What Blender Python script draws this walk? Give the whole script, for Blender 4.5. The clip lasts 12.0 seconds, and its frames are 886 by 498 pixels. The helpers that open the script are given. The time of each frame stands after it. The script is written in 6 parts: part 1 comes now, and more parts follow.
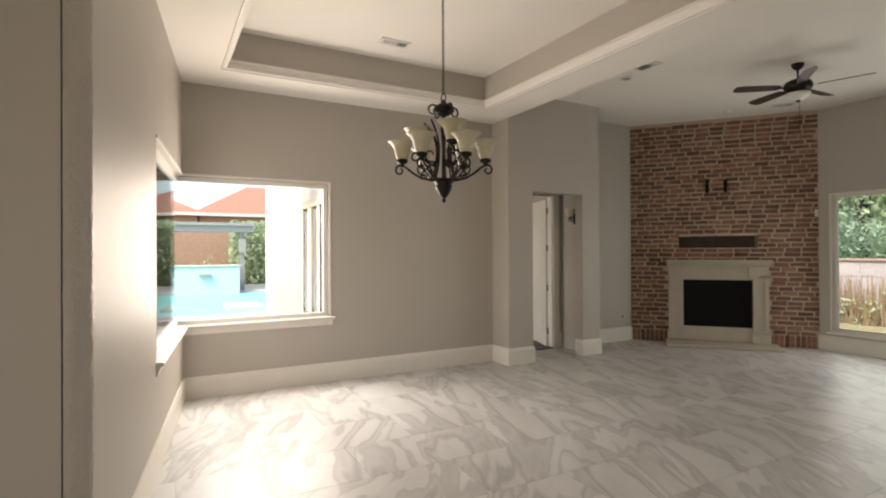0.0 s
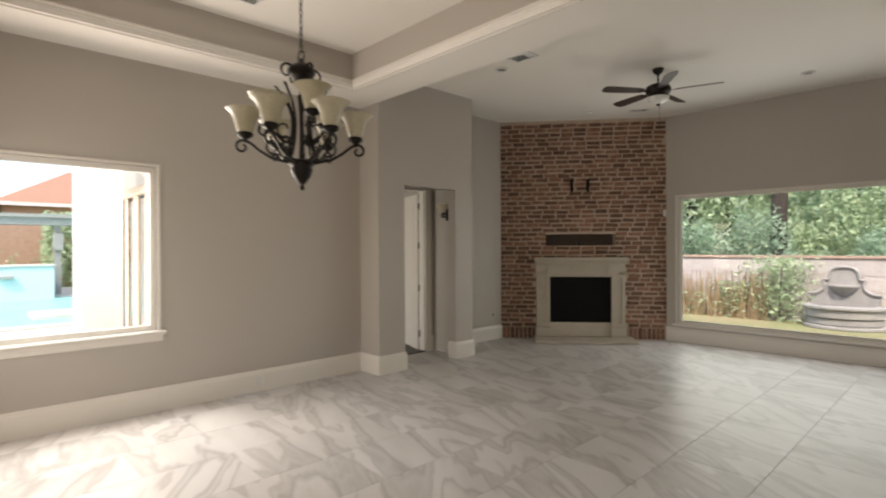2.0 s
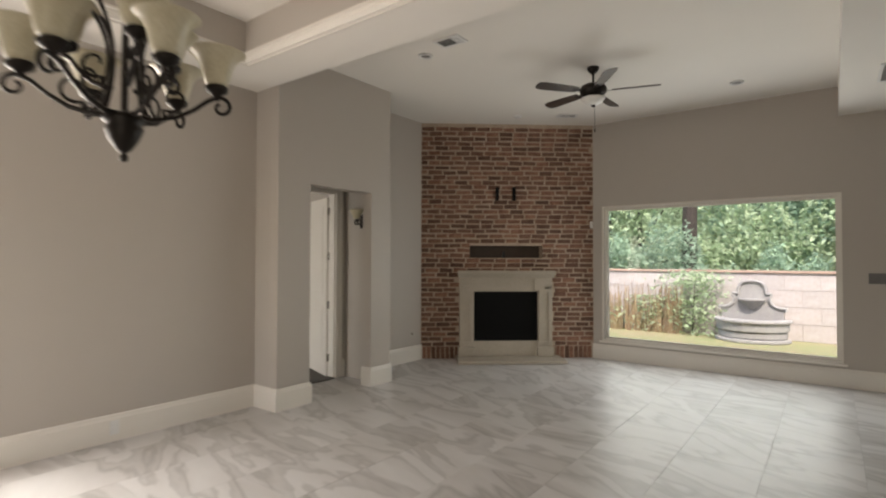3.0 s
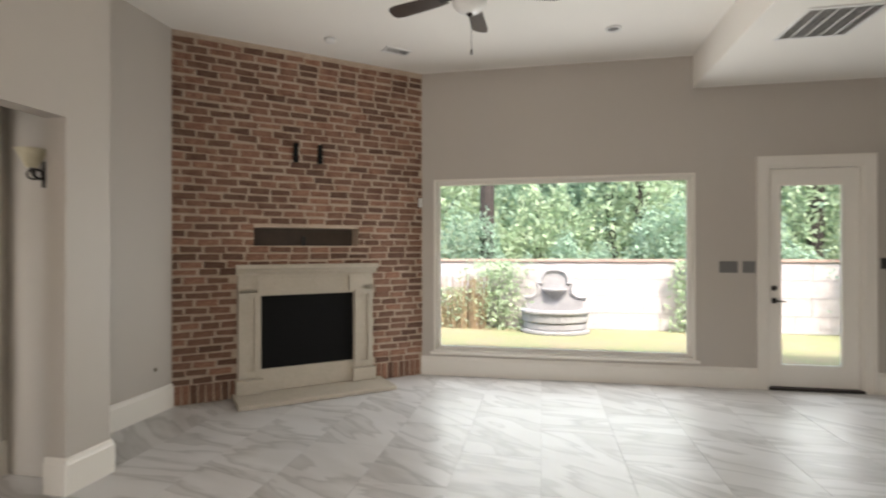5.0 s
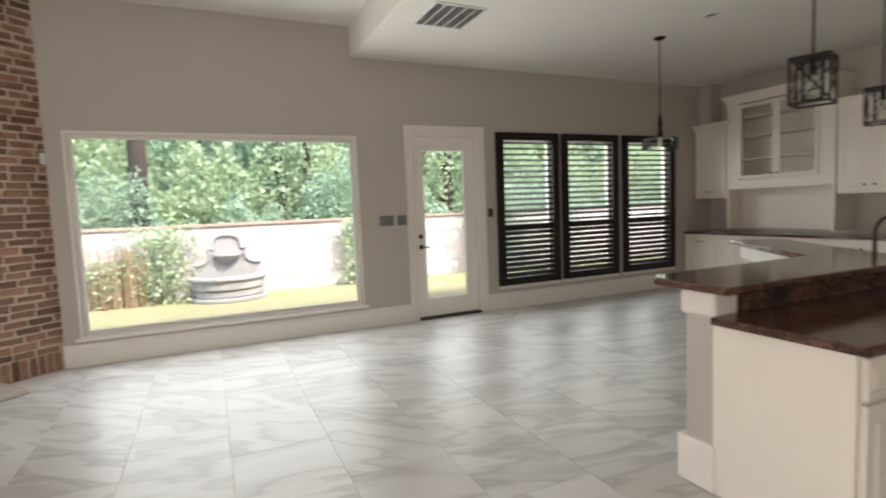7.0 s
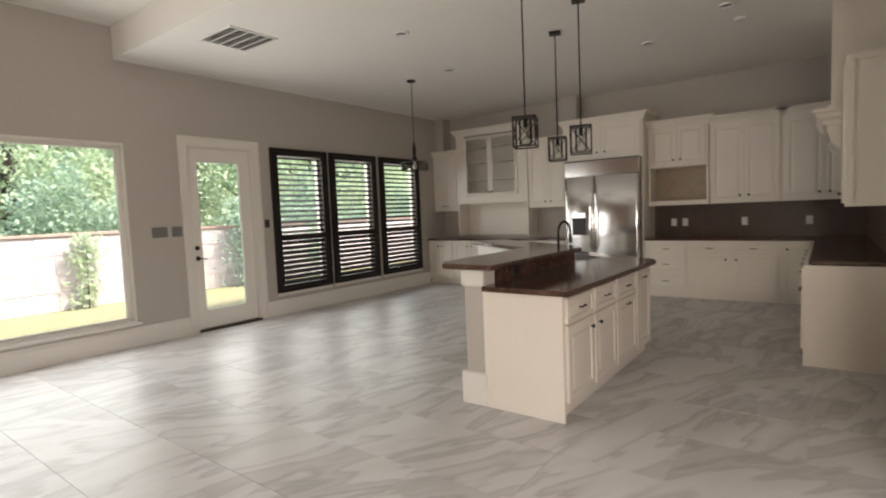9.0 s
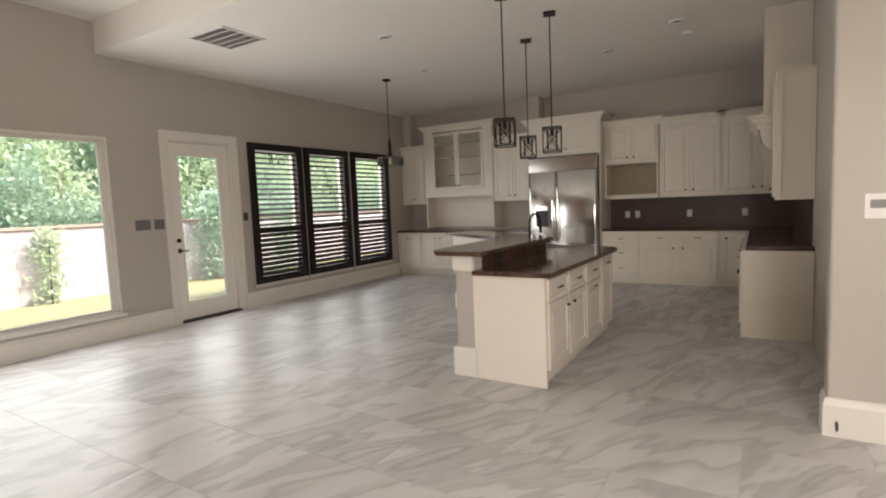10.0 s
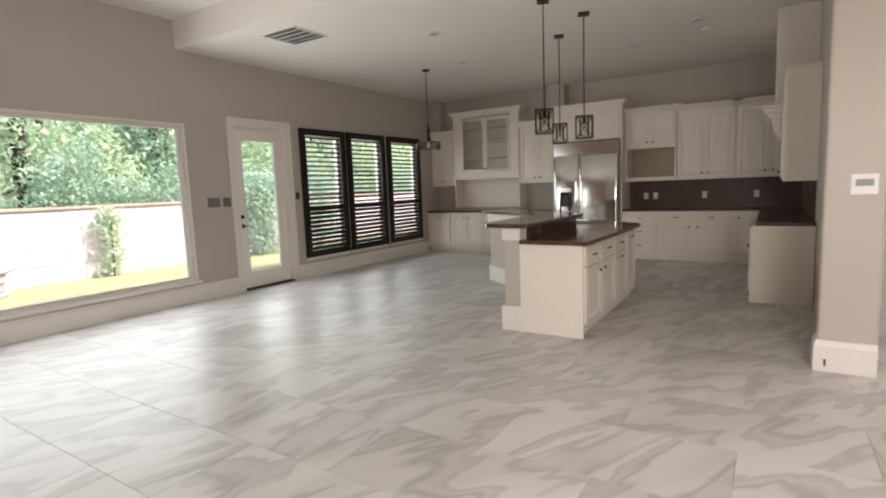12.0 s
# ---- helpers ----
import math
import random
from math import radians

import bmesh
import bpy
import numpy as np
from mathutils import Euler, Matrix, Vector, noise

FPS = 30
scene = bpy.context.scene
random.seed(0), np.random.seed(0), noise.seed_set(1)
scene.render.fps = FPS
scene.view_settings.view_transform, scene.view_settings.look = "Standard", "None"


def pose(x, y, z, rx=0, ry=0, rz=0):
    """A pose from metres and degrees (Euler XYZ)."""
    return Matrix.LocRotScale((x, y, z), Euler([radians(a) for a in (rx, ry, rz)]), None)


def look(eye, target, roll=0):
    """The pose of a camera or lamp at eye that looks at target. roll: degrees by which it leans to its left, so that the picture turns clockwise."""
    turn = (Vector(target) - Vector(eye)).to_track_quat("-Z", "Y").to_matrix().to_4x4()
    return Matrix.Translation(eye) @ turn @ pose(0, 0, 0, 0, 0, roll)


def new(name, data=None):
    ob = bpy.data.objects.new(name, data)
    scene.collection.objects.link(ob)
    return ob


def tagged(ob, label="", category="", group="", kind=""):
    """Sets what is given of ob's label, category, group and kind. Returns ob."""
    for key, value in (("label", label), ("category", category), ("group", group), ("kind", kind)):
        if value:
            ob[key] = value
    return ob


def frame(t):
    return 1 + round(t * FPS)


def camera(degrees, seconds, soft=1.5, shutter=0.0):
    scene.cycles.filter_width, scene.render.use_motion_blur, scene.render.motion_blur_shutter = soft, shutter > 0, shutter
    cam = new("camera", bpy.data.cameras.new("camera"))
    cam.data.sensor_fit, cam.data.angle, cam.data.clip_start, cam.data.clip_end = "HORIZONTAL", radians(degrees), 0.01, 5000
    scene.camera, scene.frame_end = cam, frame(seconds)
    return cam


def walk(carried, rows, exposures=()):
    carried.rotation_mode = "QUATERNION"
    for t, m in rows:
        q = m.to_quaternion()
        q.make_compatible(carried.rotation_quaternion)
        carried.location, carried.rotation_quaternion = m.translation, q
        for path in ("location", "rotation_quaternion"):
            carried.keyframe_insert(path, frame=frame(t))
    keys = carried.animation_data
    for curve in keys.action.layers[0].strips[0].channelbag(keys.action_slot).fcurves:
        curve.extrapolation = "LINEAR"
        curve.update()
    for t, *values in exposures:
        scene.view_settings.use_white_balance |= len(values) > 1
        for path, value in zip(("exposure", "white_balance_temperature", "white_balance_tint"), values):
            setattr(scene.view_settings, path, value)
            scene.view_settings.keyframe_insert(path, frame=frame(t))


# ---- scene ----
cam = camera(81.3, 12.0, 2.0, 0.5)

EXPOSURES = [(0.0, 1.62, 7300, 10), (2.5, 1.65, 7100, 10), (4.5, 2.35, 6750, 10), (7.5, 2.35, 6750, 10), (9.5, 2.4, 7000, 13), (12.0, 2.4, 6750, 12)]
PATH = [
    (0, (-0.957, 0.13, 1.562), (-2.709, 1.094, 1.572), -0.3),
    (0.5, (-0.998, 0.155, 1.574), (-2.717, 1.176, 1.567), -0.3),
    (1, (-1.129, 0.226, 1.581), (-2.776, 1.362, 1.561), -0.3),
    (1.5, (-1.324, 0.305, 1.588), (-2.879, 1.563, 1.575), -0.5),
    (2, (-1.51, 0.467, 1.59), (-2.957, 1.847, 1.582), -0.3),
    (2.5, (-1.736, 0.832, 1.601), (-3.06, 2.331, 1.619), -0.1),
    (2.7, (-1.85, 0.884, 1.568), (-3.127, 2.423, 1.597), 0.0),
    (4.3, (-3.628, 2.647, 1.587), (-4.378, 4.5, 1.624), 0.1),
    (4.5, (-3.724, 2.74, 1.586), (-4.365, 4.635, 1.613), -0.0),
    (5, (-3.73, 2.904, 1.548), (-4.107, 4.868, 1.553), -0.1),
    (5.5, (-3.68, 2.983, 1.518), (-3.784, 4.98, 1.479), -0.4),
    (6, (-3.531, 2.997, 1.514), (-3.33, 4.985, 1.424), -0.8),
    (6.5, (-3.646, 2.986, 1.561), (-3.084, 4.9, 1.42), -1.3),
    (7, (-3.772, 2.827, 1.501), (-2.951, 4.644, 1.34), -2.3),
    (7.5, (-3.953, 2.693, 1.511), (-2.853, 4.355, 1.338), -2.9),
    (7.7, (-4.056, 2.657, 1.505), (-2.858, 4.249, 1.331), -3.2),
    (9.3, (-4.888, 2.533, 1.466), (-3.245, 3.662, 1.309), -2.2),
    (9.5, (-5.009, 2.574, 1.493), (-3.343, 3.666, 1.321), -2.2),
    (10, (-5.263, 2.55, 1.474), (-3.567, 3.595, 1.298), -2.4),
    (10.5, (-5.481, 2.545, 1.485), (-3.779, 3.578, 1.292), -2.7),
    (11, (-5.757, 2.636, 1.443), (-4.076, 3.701, 1.239), -2.8),
    (11.5, (-5.976, 2.597, 1.454), (-4.327, 3.706, 1.232), -2.8),
    (12, (-6.129, 2.5, 1.448), (-4.459, 3.574, 1.211), -2.2),
]
walk(cam, [(t, look(eye, target, roll)) for t, eye, target, roll in PATH], EXPOSURES)

# ---------------------------------------------------------------- light
world = bpy.data.worlds.new("sky")
scene.world = world
world.use_nodes = True
wn = world.node_tree
sky = wn.nodes.new("ShaderNodeTexSky")
sky.sky_type, sky.sun_disc = "NISHITA", False
sky.sun_elevation, sky.sun_rotation = radians(54), radians(152)
sky.air_density, sky.dust_density = 1.0, 3.0
wn.links.new(sky.outputs[0], wn.nodes["Background"].inputs[0])
wn.nodes["Background"].inputs[1].default_value = 0.15
sun = new("sun", bpy.data.lights.new("sun", "SUN"))
sun.data.energy, sun.data.angle, sun.data.color = 1.2, radians(4), (1.0, 0.95, 0.87)
sun.matrix_world = look((20 * math.sin(radians(152)), 20 * math.cos(radians(152)), 27.5), (0, 0, 0))


def sky_panel(name, centre, aim, w, h, watts, colour=(0.93, 0.97, 1.0)):
    """Stands in for the sky's light at one opening, in it or outside it, and faces into the room."""
    ob = new(name, bpy.data.lights.new(name, "AREA"))
    ob.data.shape, ob.data.size, ob.data.size_y, ob.data.energy, ob.data.color = "RECTANGLE", w, h, watts, colour
    ob.matrix_world = look(centre, aim)
    return ob


sky_panel("sky_north", (-3.54, 9.12, 1.36), (-3.54, 6.2, 1.2), 2.9, 2.0, 15)
sky_panel("sky_door", (-0.80, 9.14, 1.27), (-0.80, 6.4, 1.2), 0.6, 1.95, 2.6)
sky_panel("sky_shutters", (1.69, 9.60, 1.45), (1.69, 6.4, 1.2), 3.3, 2.0, 20)
sky_panel("sky_west", (-7.00, 1.25, 1.60), (-5.0, 1.25, 1.5), 1.3, 1.4, 22, (1.0, 0.90, 0.84))
# extra panel outside, above the corner window, tilted down to brighten the dining floor
sky_panel("sky_west_high", (-8.0, 0.95, 3.0), (-5.3, 1.9, 0.1), 2.4, 1.1, 56, (0.90, 0.95, 1.0))
sky_panel("sky_south", (-6.10, 0.33, 1.58), (-5.84, 2.4, 1.3), 1.6, 1.4, 5, (1.0, 0.96, 0.95))
# added fill for the entry hall, through an opening that is never in view
sky_panel("hall_fill", (0.3, -2.85, 1.30), (0.3, 0.4, 1.2), 1.9, 2.3, 12, (1.0, 0.97, 0.93))
sky_panel("sky_bedroom", (-8.9, 2.05, 1.20), (-8.9, 4.6, 1.2), 1.8, 2.1, 18, (1.0, 0.98, 0.95))


# ---------------------------------------------------------------- materials
def material(name, colour, rough=0.5, metal=0.0, grain=0.0, scale=8.0, bump=0.0, bump_scale=60.0, tint=None, random_by=0.0, island=False, depth=0.004, spec=0.5, coat=0.0):
    """A principled surface with variation at two scales. grain: strength of the colour variation; tint: the colour it varies towards."""
    m = bpy.data.materials.new(name)
    m.use_nodes = True
    nt = m.node_tree
    b = nt.nodes["Principled BSDF"]
    b.inputs["Roughness"].default_value, b.inputs["Metallic"].default_value = rough, metal
    b.inputs["Specular IOR Level"].default_value, b.inputs["Coat Weight"].default_value = spec, coat
    tint = tint or tuple(c * 0.6 for c in colour)
    co = nt.nodes.new("ShaderNodeTexCoord")
    n1, n2 = nt.nodes.new("ShaderNodeTexNoise"), nt.nodes.new("ShaderNodeTexNoise")
    for n, s, d in ((n1, scale, 3), (n2, scale * 7, 4)):
        n.inputs["Scale"].default_value, n.inputs["Detail"].default_value = s, d
        nt.links.new(co.outputs["Object"], n.inputs["Vector"])
    add = nt.nodes.new("ShaderNodeMath")
    add.operation = "ADD"
    nt.links.new(n1.outputs["Fac"], add.inputs[0])
    nt.links.new(n2.outputs["Fac"], add.inputs[1])
    ramp = nt.nodes.new("ShaderNodeMapRange")
    ramp.inputs["From Min"].default_value, ramp.inputs["From Max"].default_value = 0.7, 1.3
    ramp.inputs["To Max"].default_value = grain
    nt.links.new(add.outputs[0], ramp.inputs["Value"])
    mix = nt.nodes.new("ShaderNodeMix")
    mix.data_type = "RGBA"
    mix.inputs["A"].default_value, mix.inputs["B"].default_value = (*colour, 1), (*tint, 1)
    nt.links.new(ramp.outputs[0], mix.inputs["Factor"])
    out = mix.outputs["Result"]
    if random_by:
        if island:
            src = nt.nodes.new("ShaderNodeNewGeometry").outputs["Random Per Island"]
        else:
            src = nt.nodes.new("ShaderNodeObjectInfo").outputs["Random"]
        hsv = nt.nodes.new("ShaderNodeHueSaturation")
        mr = nt.nodes.new("ShaderNodeMapRange")
        mr.inputs["To Min"].default_value, mr.inputs["To Max"].default_value = 1 - random_by, 1 + random_by
        nt.links.new(src, mr.inputs["Value"])
        nt.links.new(mr.outputs[0], hsv.inputs["Value"])
        nt.links.new(out, hsv.inputs["Color"])
        out = hsv.outputs["Color"]
    nt.links.new(out, b.inputs["Base Color"])
    if bump:
        n3 = nt.nodes.new("ShaderNodeTexNoise")
        n3.inputs["Scale"].default_value, n3.inputs["Detail"].default_value = bump_scale, 4
        nt.links.new(co.outputs["Object"], n3.inputs["Vector"])
        bp = nt.nodes.new("ShaderNodeBump")
        bp.inputs["Strength"].default_value, bp.inputs["Distance"].default_value = bump, depth
        nt.links.new(n3.outputs["Fac"], bp.inputs["Height"])
        nt.links.new(bp.outputs[0], b.inputs["Normal"])
    return m


def leafy(m, share=0.45):
    """Lets part of the light through the leaf blades of a foliage material."""
    nt = m.node_tree
    b = nt.nodes["Principled BSDF"]
    tr, mx = nt.nodes.new("ShaderNodeBsdfTranslucent"), nt.nodes.new("ShaderNodeMixShader")
    mx.inputs[0].default_value = share
    nt.links.new(b.inputs["Base Color"].links[0].from_socket, tr.inputs[0])
    nt.links.new(b.outputs[0], mx.inputs[1])
    nt.links.new(tr.outputs[0], mx.inputs[2])
    nt.links.new(mx.outputs[0], nt.nodes["Material Output"].inputs[0])
    return m


def marble_tile():
    """Polished porcelain with soft grey-brown veins, each tile cut from its own part of the pattern."""
    m = bpy.data.materials.new("marble_porcelain")
    m.use_nodes = True
    nt = m.node_tree
    b = nt.nodes["Principled BSDF"]
    b.inputs["Specular IOR Level"].default_value = 0.4
    co, info = nt.nodes.new("ShaderNodeTexCoord"), nt.nodes.new("ShaderNodeObjectInfo")
    shift = nt.nodes.new("ShaderNodeVectorMath")
    shift.operation = "MULTIPLY_ADD"
    comb = nt.nodes.new("ShaderNodeCombineXYZ")
    for i in range(3):
        nt.links.new(info.outputs["Random"], comb.inputs[i])
    shift.inputs[1].default_value = (37.0, 53.0, 11.0)
    nt.links.new(comb.outputs[0], shift.inputs[0])
    nt.links.new(co.outputs["Object"], shift.inputs[2])
    spin = nt.nodes.new("ShaderNodeVectorRotate")
    spin.rotation_type = "Z_AXIS"
    half = nt.nodes.new("ShaderNodeMath")
    half.operation = "MULTIPLY"
    half.inputs[1].default_value = 19.0
    nt.links.new(info.outputs["Random"], half.inputs[0])
    sway = nt.nodes.new("ShaderNodeMath")
    sway.operation = "PINGPONG"
    sway.inputs[1].default_value = 0.7
    nt.links.new(half.outputs[0], sway.inputs[0])
    nt.links.new(sway.outputs[0], spin.inputs["Angle"])
    nt.links.new(shift.outputs[0], spin.inputs["Vector"])
    turn = nt.nodes.new("ShaderNodeMapping")
    turn.inputs["Rotation"].default_value, turn.inputs["Scale"].default_value = (0, 0, radians(48)), (0.42, 1.7, 1)
    nt.links.new(spin.outputs[0], turn.inputs["Vector"])
    warp = nt.nodes.new("ShaderNodeTexNoise")
    warp.inputs["Scale"].default_value, warp.inputs["Detail"].default_value, warp.inputs["Distortion"].default_value = 0.95, 4, 0.25
    nt.links.new(turn.outputs[0], warp.inputs["Vector"])
    cloud = nt.nodes.new("ShaderNodeTexNoise")
    cloud.inputs["Scale"].default_value, cloud.inputs["Detail"].default_value = 1.5, 7
    nt.links.new(turn.outputs[0], cloud.inputs["Vector"])
    vein = nt.nodes.new("ShaderNodeValToRGB")
    e = vein.color_ramp.elements
    e[0].position, e[0].color = 0.36, (0.60, 0.585, 0.57, 1)
    e[1].position, e[1].color = 0.70, (0.59, 0.575, 0.56, 1)
    for at, c in ((0.42, (0.58, 0.565, 0.55, 1)), (0.445, (0.40, 0.385, 0.37, 1)), (0.47, (0.53, 0.515, 0.50, 1)), (0.50, (0.46, 0.445, 0.43, 1)), (0.512, (0.60, 0.585, 0.57, 1)), (0.565, (0.60, 0.585, 0.57, 1)), (0.58, (0.44, 0.425, 0.41, 1)), (0.60, (0.55, 0.535, 0.52, 1)), (0.63, (0.61, 0.595, 0.58, 1))):
        k = e.new(at)
        k.color = c
    nt.links.new(warp.outputs["Fac"], vein.inputs["Fac"])
    mul = nt.nodes.new("ShaderNodeMix")
    mul.data_type, mul.blend_type = "RGBA", "MULTIPLY"
    mul.inputs["Factor"].default_value = 0.5
    shade = nt.nodes.new("ShaderNodeValToRGB")
    shade.color_ramp.elements[0].position, shade.color_ramp.elements[0].color = 0.36, (0.72, 0.70, 0.68, 1)
    shade.color_ramp.elements[1].position, shade.color_ramp.elements[1].color = 0.58, (1, 1, 1, 1)
    nt.links.new(cloud.outputs["Fac"], shade.inputs["Fac"])
    nt.links.new(vein.outputs["Color"], mul.inputs["A"])
    nt.links.new(shade.outputs["Color"], mul.inputs["B"])
    nt.links.new(mul.outputs["Result"], b.inputs["Base Color"])
    rr = nt.nodes.new("ShaderNodeMapRange")
    rr.inputs["To Min"].default_value, rr.inputs["To Max"].default_value = 0.30, 0.46
    nt.links.new(cloud.outputs["Fac"], rr.inputs["Value"])
    nt.links.new(rr.outputs[0], b.inputs["Roughness"])
    return m


def granite():
    m = bpy.data.materials.new("brown_granite")
    m.use_nodes = True
    nt = m.node_tree
    b = nt.nodes["Principled BSDF"]
    b.inputs["Roughness"].default_value = 0.12
    co = nt.nodes.new("ShaderNodeTexCoord")
    v = nt.nodes.new("ShaderNodeTexVoronoi")
    v.inputs["Scale"].default_value = 70
    n = nt.nodes.new("ShaderNodeTexNoise")
    n.inputs["Scale"].default_value, n.inputs["Detail"].default_value = 14, 6
    nt.links.new(co.outputs["Object"], v.inputs["Vector"])
    nt.links.new(co.outputs["Object"], n.inputs["Vector"])
    mix = nt.nodes.new("ShaderNodeMath")
    mix.operation = "MULTIPLY"
    nt.links.new(v.outputs["Distance"], mix.inputs[0])
    nt.links.new(n.outputs["Fac"], mix.inputs[1])
    r = nt.nodes.new("ShaderNodeValToRGB")
    e = r.color_ramp.elements
    e[0].position, e[0].color = 0.05, (0.016, 0.010, 0.008, 1)
    e[1].position, e[1].color = 0.45, (0.16, 0.085, 0.06, 1)
    k = e.new(0.2)
    k.color = (0.06, 0.03, 0.022, 1)
    nt.links.new(mix.outputs[0], r.inputs["Fac"])
    nt.links.new(r.outputs["Color"], b.inputs["Base Color"])
    return m


def glass(name, tint=(1, 1, 1), rough=0.0):
    """Thin clear pane: lets light straight through and mirrors a little."""
    m = bpy.data.materials.new(name)
    m.use_nodes = True
    nt = m.node_tree
    nt.nodes.remove(nt.nodes["Principled BSDF"])
    tr, gl, mx, fr = (nt.nodes.new("ShaderNode" + k) for k in ("BsdfTransparent", "BsdfGlossy", "MixShader", "Fresnel"))
    tr.inputs[0].default_value = (*tint, 1)
    gl.inputs["Roughness"].default_value = rough
    fr.inputs[0].default_value = 1.18
    nt.links.new(fr.outputs[0], mx.inputs[0])
    nt.links.new(tr.outputs[0], mx.inputs[1])
    nt.links.new(gl.outputs[0], mx.inputs[2])
    nt.links.new(mx.outputs[0], nt.nodes["Material Output"].inputs[0])
    return m


PAINT = material("greige_wall_paint", (0.46, 0.42, 0.375), 0.5, grain=0.25, scale=1.3, tint=(0.43, 0.39, 0.345), bump=0.25, bump_scale=220)
PLASTER = material("orange_peel_plaster", (0.46, 0.42, 0.375), 0.3, grain=0.3, scale=5, tint=(0.36, 0.33, 0.30), bump=1.0, bump_scale=48, depth=0.008)
CEIL = material("ceiling_paint", (0.82, 0.785, 0.73), 0.8, grain=0.2, scale=0.9, tint=(0.78, 0.745, 0.69), bump=0.25, bump_scale=160)
TRIM = material("trim_paint", (0.74, 0.70, 0.64), 0.35, grain=0.25, scale=3, tint=(0.69, 0.65, 0.59))
CABINET = material("cabinet_paint", (0.78, 0.715, 0.63), 0.38, grain=0.35, scale=4, tint=(0.72, 0.655, 0.57), bump=0.05)
DOORPAINT = material("door_paint", (0.78, 0.74, 0.68), 0.35, grain=0.25, scale=3, tint=(0.73, 0.69, 0.63))
TILE = marble_tile()
GROUT = material("tile_grout", (0.50, 0.485, 0.465), 0.9, grain=0.5, scale=6)
GRANITE = granite()
SPLASH = material("brown_stone_backsplash", (0.10, 0.062, 0.048), 0.3, grain=0.8, scale=5, tint=(0.055, 0.034, 0.027))
BRICK = material("tumbled_brick", (0.118, 0.048, 0.029), 0.9, grain=0.75, scale=9, tint=(0.32, 0.19, 0.13), bump=0.9, bump_scale=55, random_by=0.45)
BRICKS = material("tumbled_bricks", (0.118, 0.048, 0.029), 0.9, grain=0.75, scale=9, tint=(0.32, 0.19, 0.13), bump=0.9, bump_scale=55, random_by=0.45, island=True)
MORTAR = material("smeared_mortar", (0.54, 0.44, 0.35), 0.95, grain=0.8, scale=7, tint=(0.36, 0.27, 0.20), bump=1.0, bump_scale=45)
LIMESTONE = material("cast_limestone", (0.47, 0.42, 0.345), 0.7, grain=0.6, scale=4, tint=(0.38, 0.335, 0.27), bump=0.3, bump_scale=90)
BLACK = material("soot_black", (0.005, 0.005, 0.005), 0.7, grain=0.5, scale=6, spec=0.15)
IRON = material("dark_bronze_iron", (0.022, 0.017, 0.014), 0.42, 0.6, grain=0.6, scale=20, bump=0.2)
STEEL = material("brushed_steel", (0.74, 0.73, 0.71), 0.14, 1.0, grain=0.3, scale=3, tint=(0.64, 0.63, 0.61))
SHUTTER = material("dark_stained_wood", (0.017, 0.012, 0.010), 0.5, grain=0.6, scale=12, tint=(0.010, 0.007, 0.006), spec=0.3)
BLADE = material("dark_wood_blade", (0.05, 0.033, 0.025), 0.4, grain=0.6, scale=10)
ALABASTER = material("alabaster_glass", (0.66, 0.61, 0.46), 0.35, grain=0.8, scale=14, tint=(0.52, 0.46, 0.31))
FROST = material("frosted_glass", (0.8, 0.79, 0.76), 0.3, grain=0.2, scale=8)
GLASS = glass("window_glass")
CABGLASS = glass("cabinet_glass", (0.96, 0.97, 0.96))
SEEDED = glass("seeded_glass", (0.86, 0.86, 0.84), 0.25)
PLATE = material("grey_switch_plate", (0.17, 0.165, 0.16), 0.4, grain=0.3, scale=20)
WHITEPL = material("white_plastic", (0.75, 0.74, 0.72), 0.4, grain=0.15, scale=20)
DARKPL = material("dark_plastic", (0.03, 0.028, 0.027), 0.4, grain=0.3, scale=20)
CARPET = material("taupe_carpet", (0.16, 0.145, 0.13), 1.0, grain=0.8, scale=60, bump=1.0, bump_scale=300)
THRESH = material("door_threshold", (0.03, 0.022, 0.018), 0.5, grain=0.5, scale=12)


# ---------------------------------------------------------------- builders
def box(bm, x0, y0, z0, x1, y1, z1, bevel=0.0):
    x0, x1, y0, y1, z0, z1 = min(x0, x1), max(x0, x1), min(y0, y1), max(y0, y1), min(z0, z1), max(z0, z1)
    v = [bm.verts.new(p) for p in ((x0, y0, z0), (x1, y0, z0), (x1, y1, z0), (x0, y1, z0), (x0, y0, z1), (x1, y0, z1), (x1, y1, z1), (x0, y1, z1))]
    fs = [bm.faces.new([v[i] for i in q]) for q in ((3, 2, 1, 0), (4, 5, 6, 7), (0, 1, 5, 4), (1, 2, 6, 5), (2, 3, 7, 6), (3, 0, 4, 7))]
    if bevel:
        edges = {e for f in fs for e in f.edges}
        bmesh.ops.bevel(bm, geom=list(edges), offset=bevel, segments=2, profile=0.5, affect="EDGES")
    return v


def boxes(*rows, bevel=0.0):
    bm = bmesh.new()
    for r in rows:
        box(bm, *r, bevel=bevel)
    return bm


def part(name, bm, mat, parent=None, label="", smooth=False):
    me = bpy.data.meshes.new(name)
    bmesh.ops.recalc_face_normals(bm, faces=bm.faces)
    bm.to_mesh(me)
    bm.free()
    me.materials.append(mat)
    if smooth:
        for p in me.polygons:
            p.use_smooth = True
    ob = new(name, me)
    if parent:
        ob.parent = parent
    if label:
        ob["label"] = label
    return ob


def empty(name, x=0.0, y=0.0, z=0.0, rz=0.0, label="", category="", group="", kind=""):
    ob = new(name)
    ob.empty_display_size = 0.1
    ob.matrix_world = pose(x, y, z, 0, 0, rz)
    return tagged(ob, label, category, group, kind)


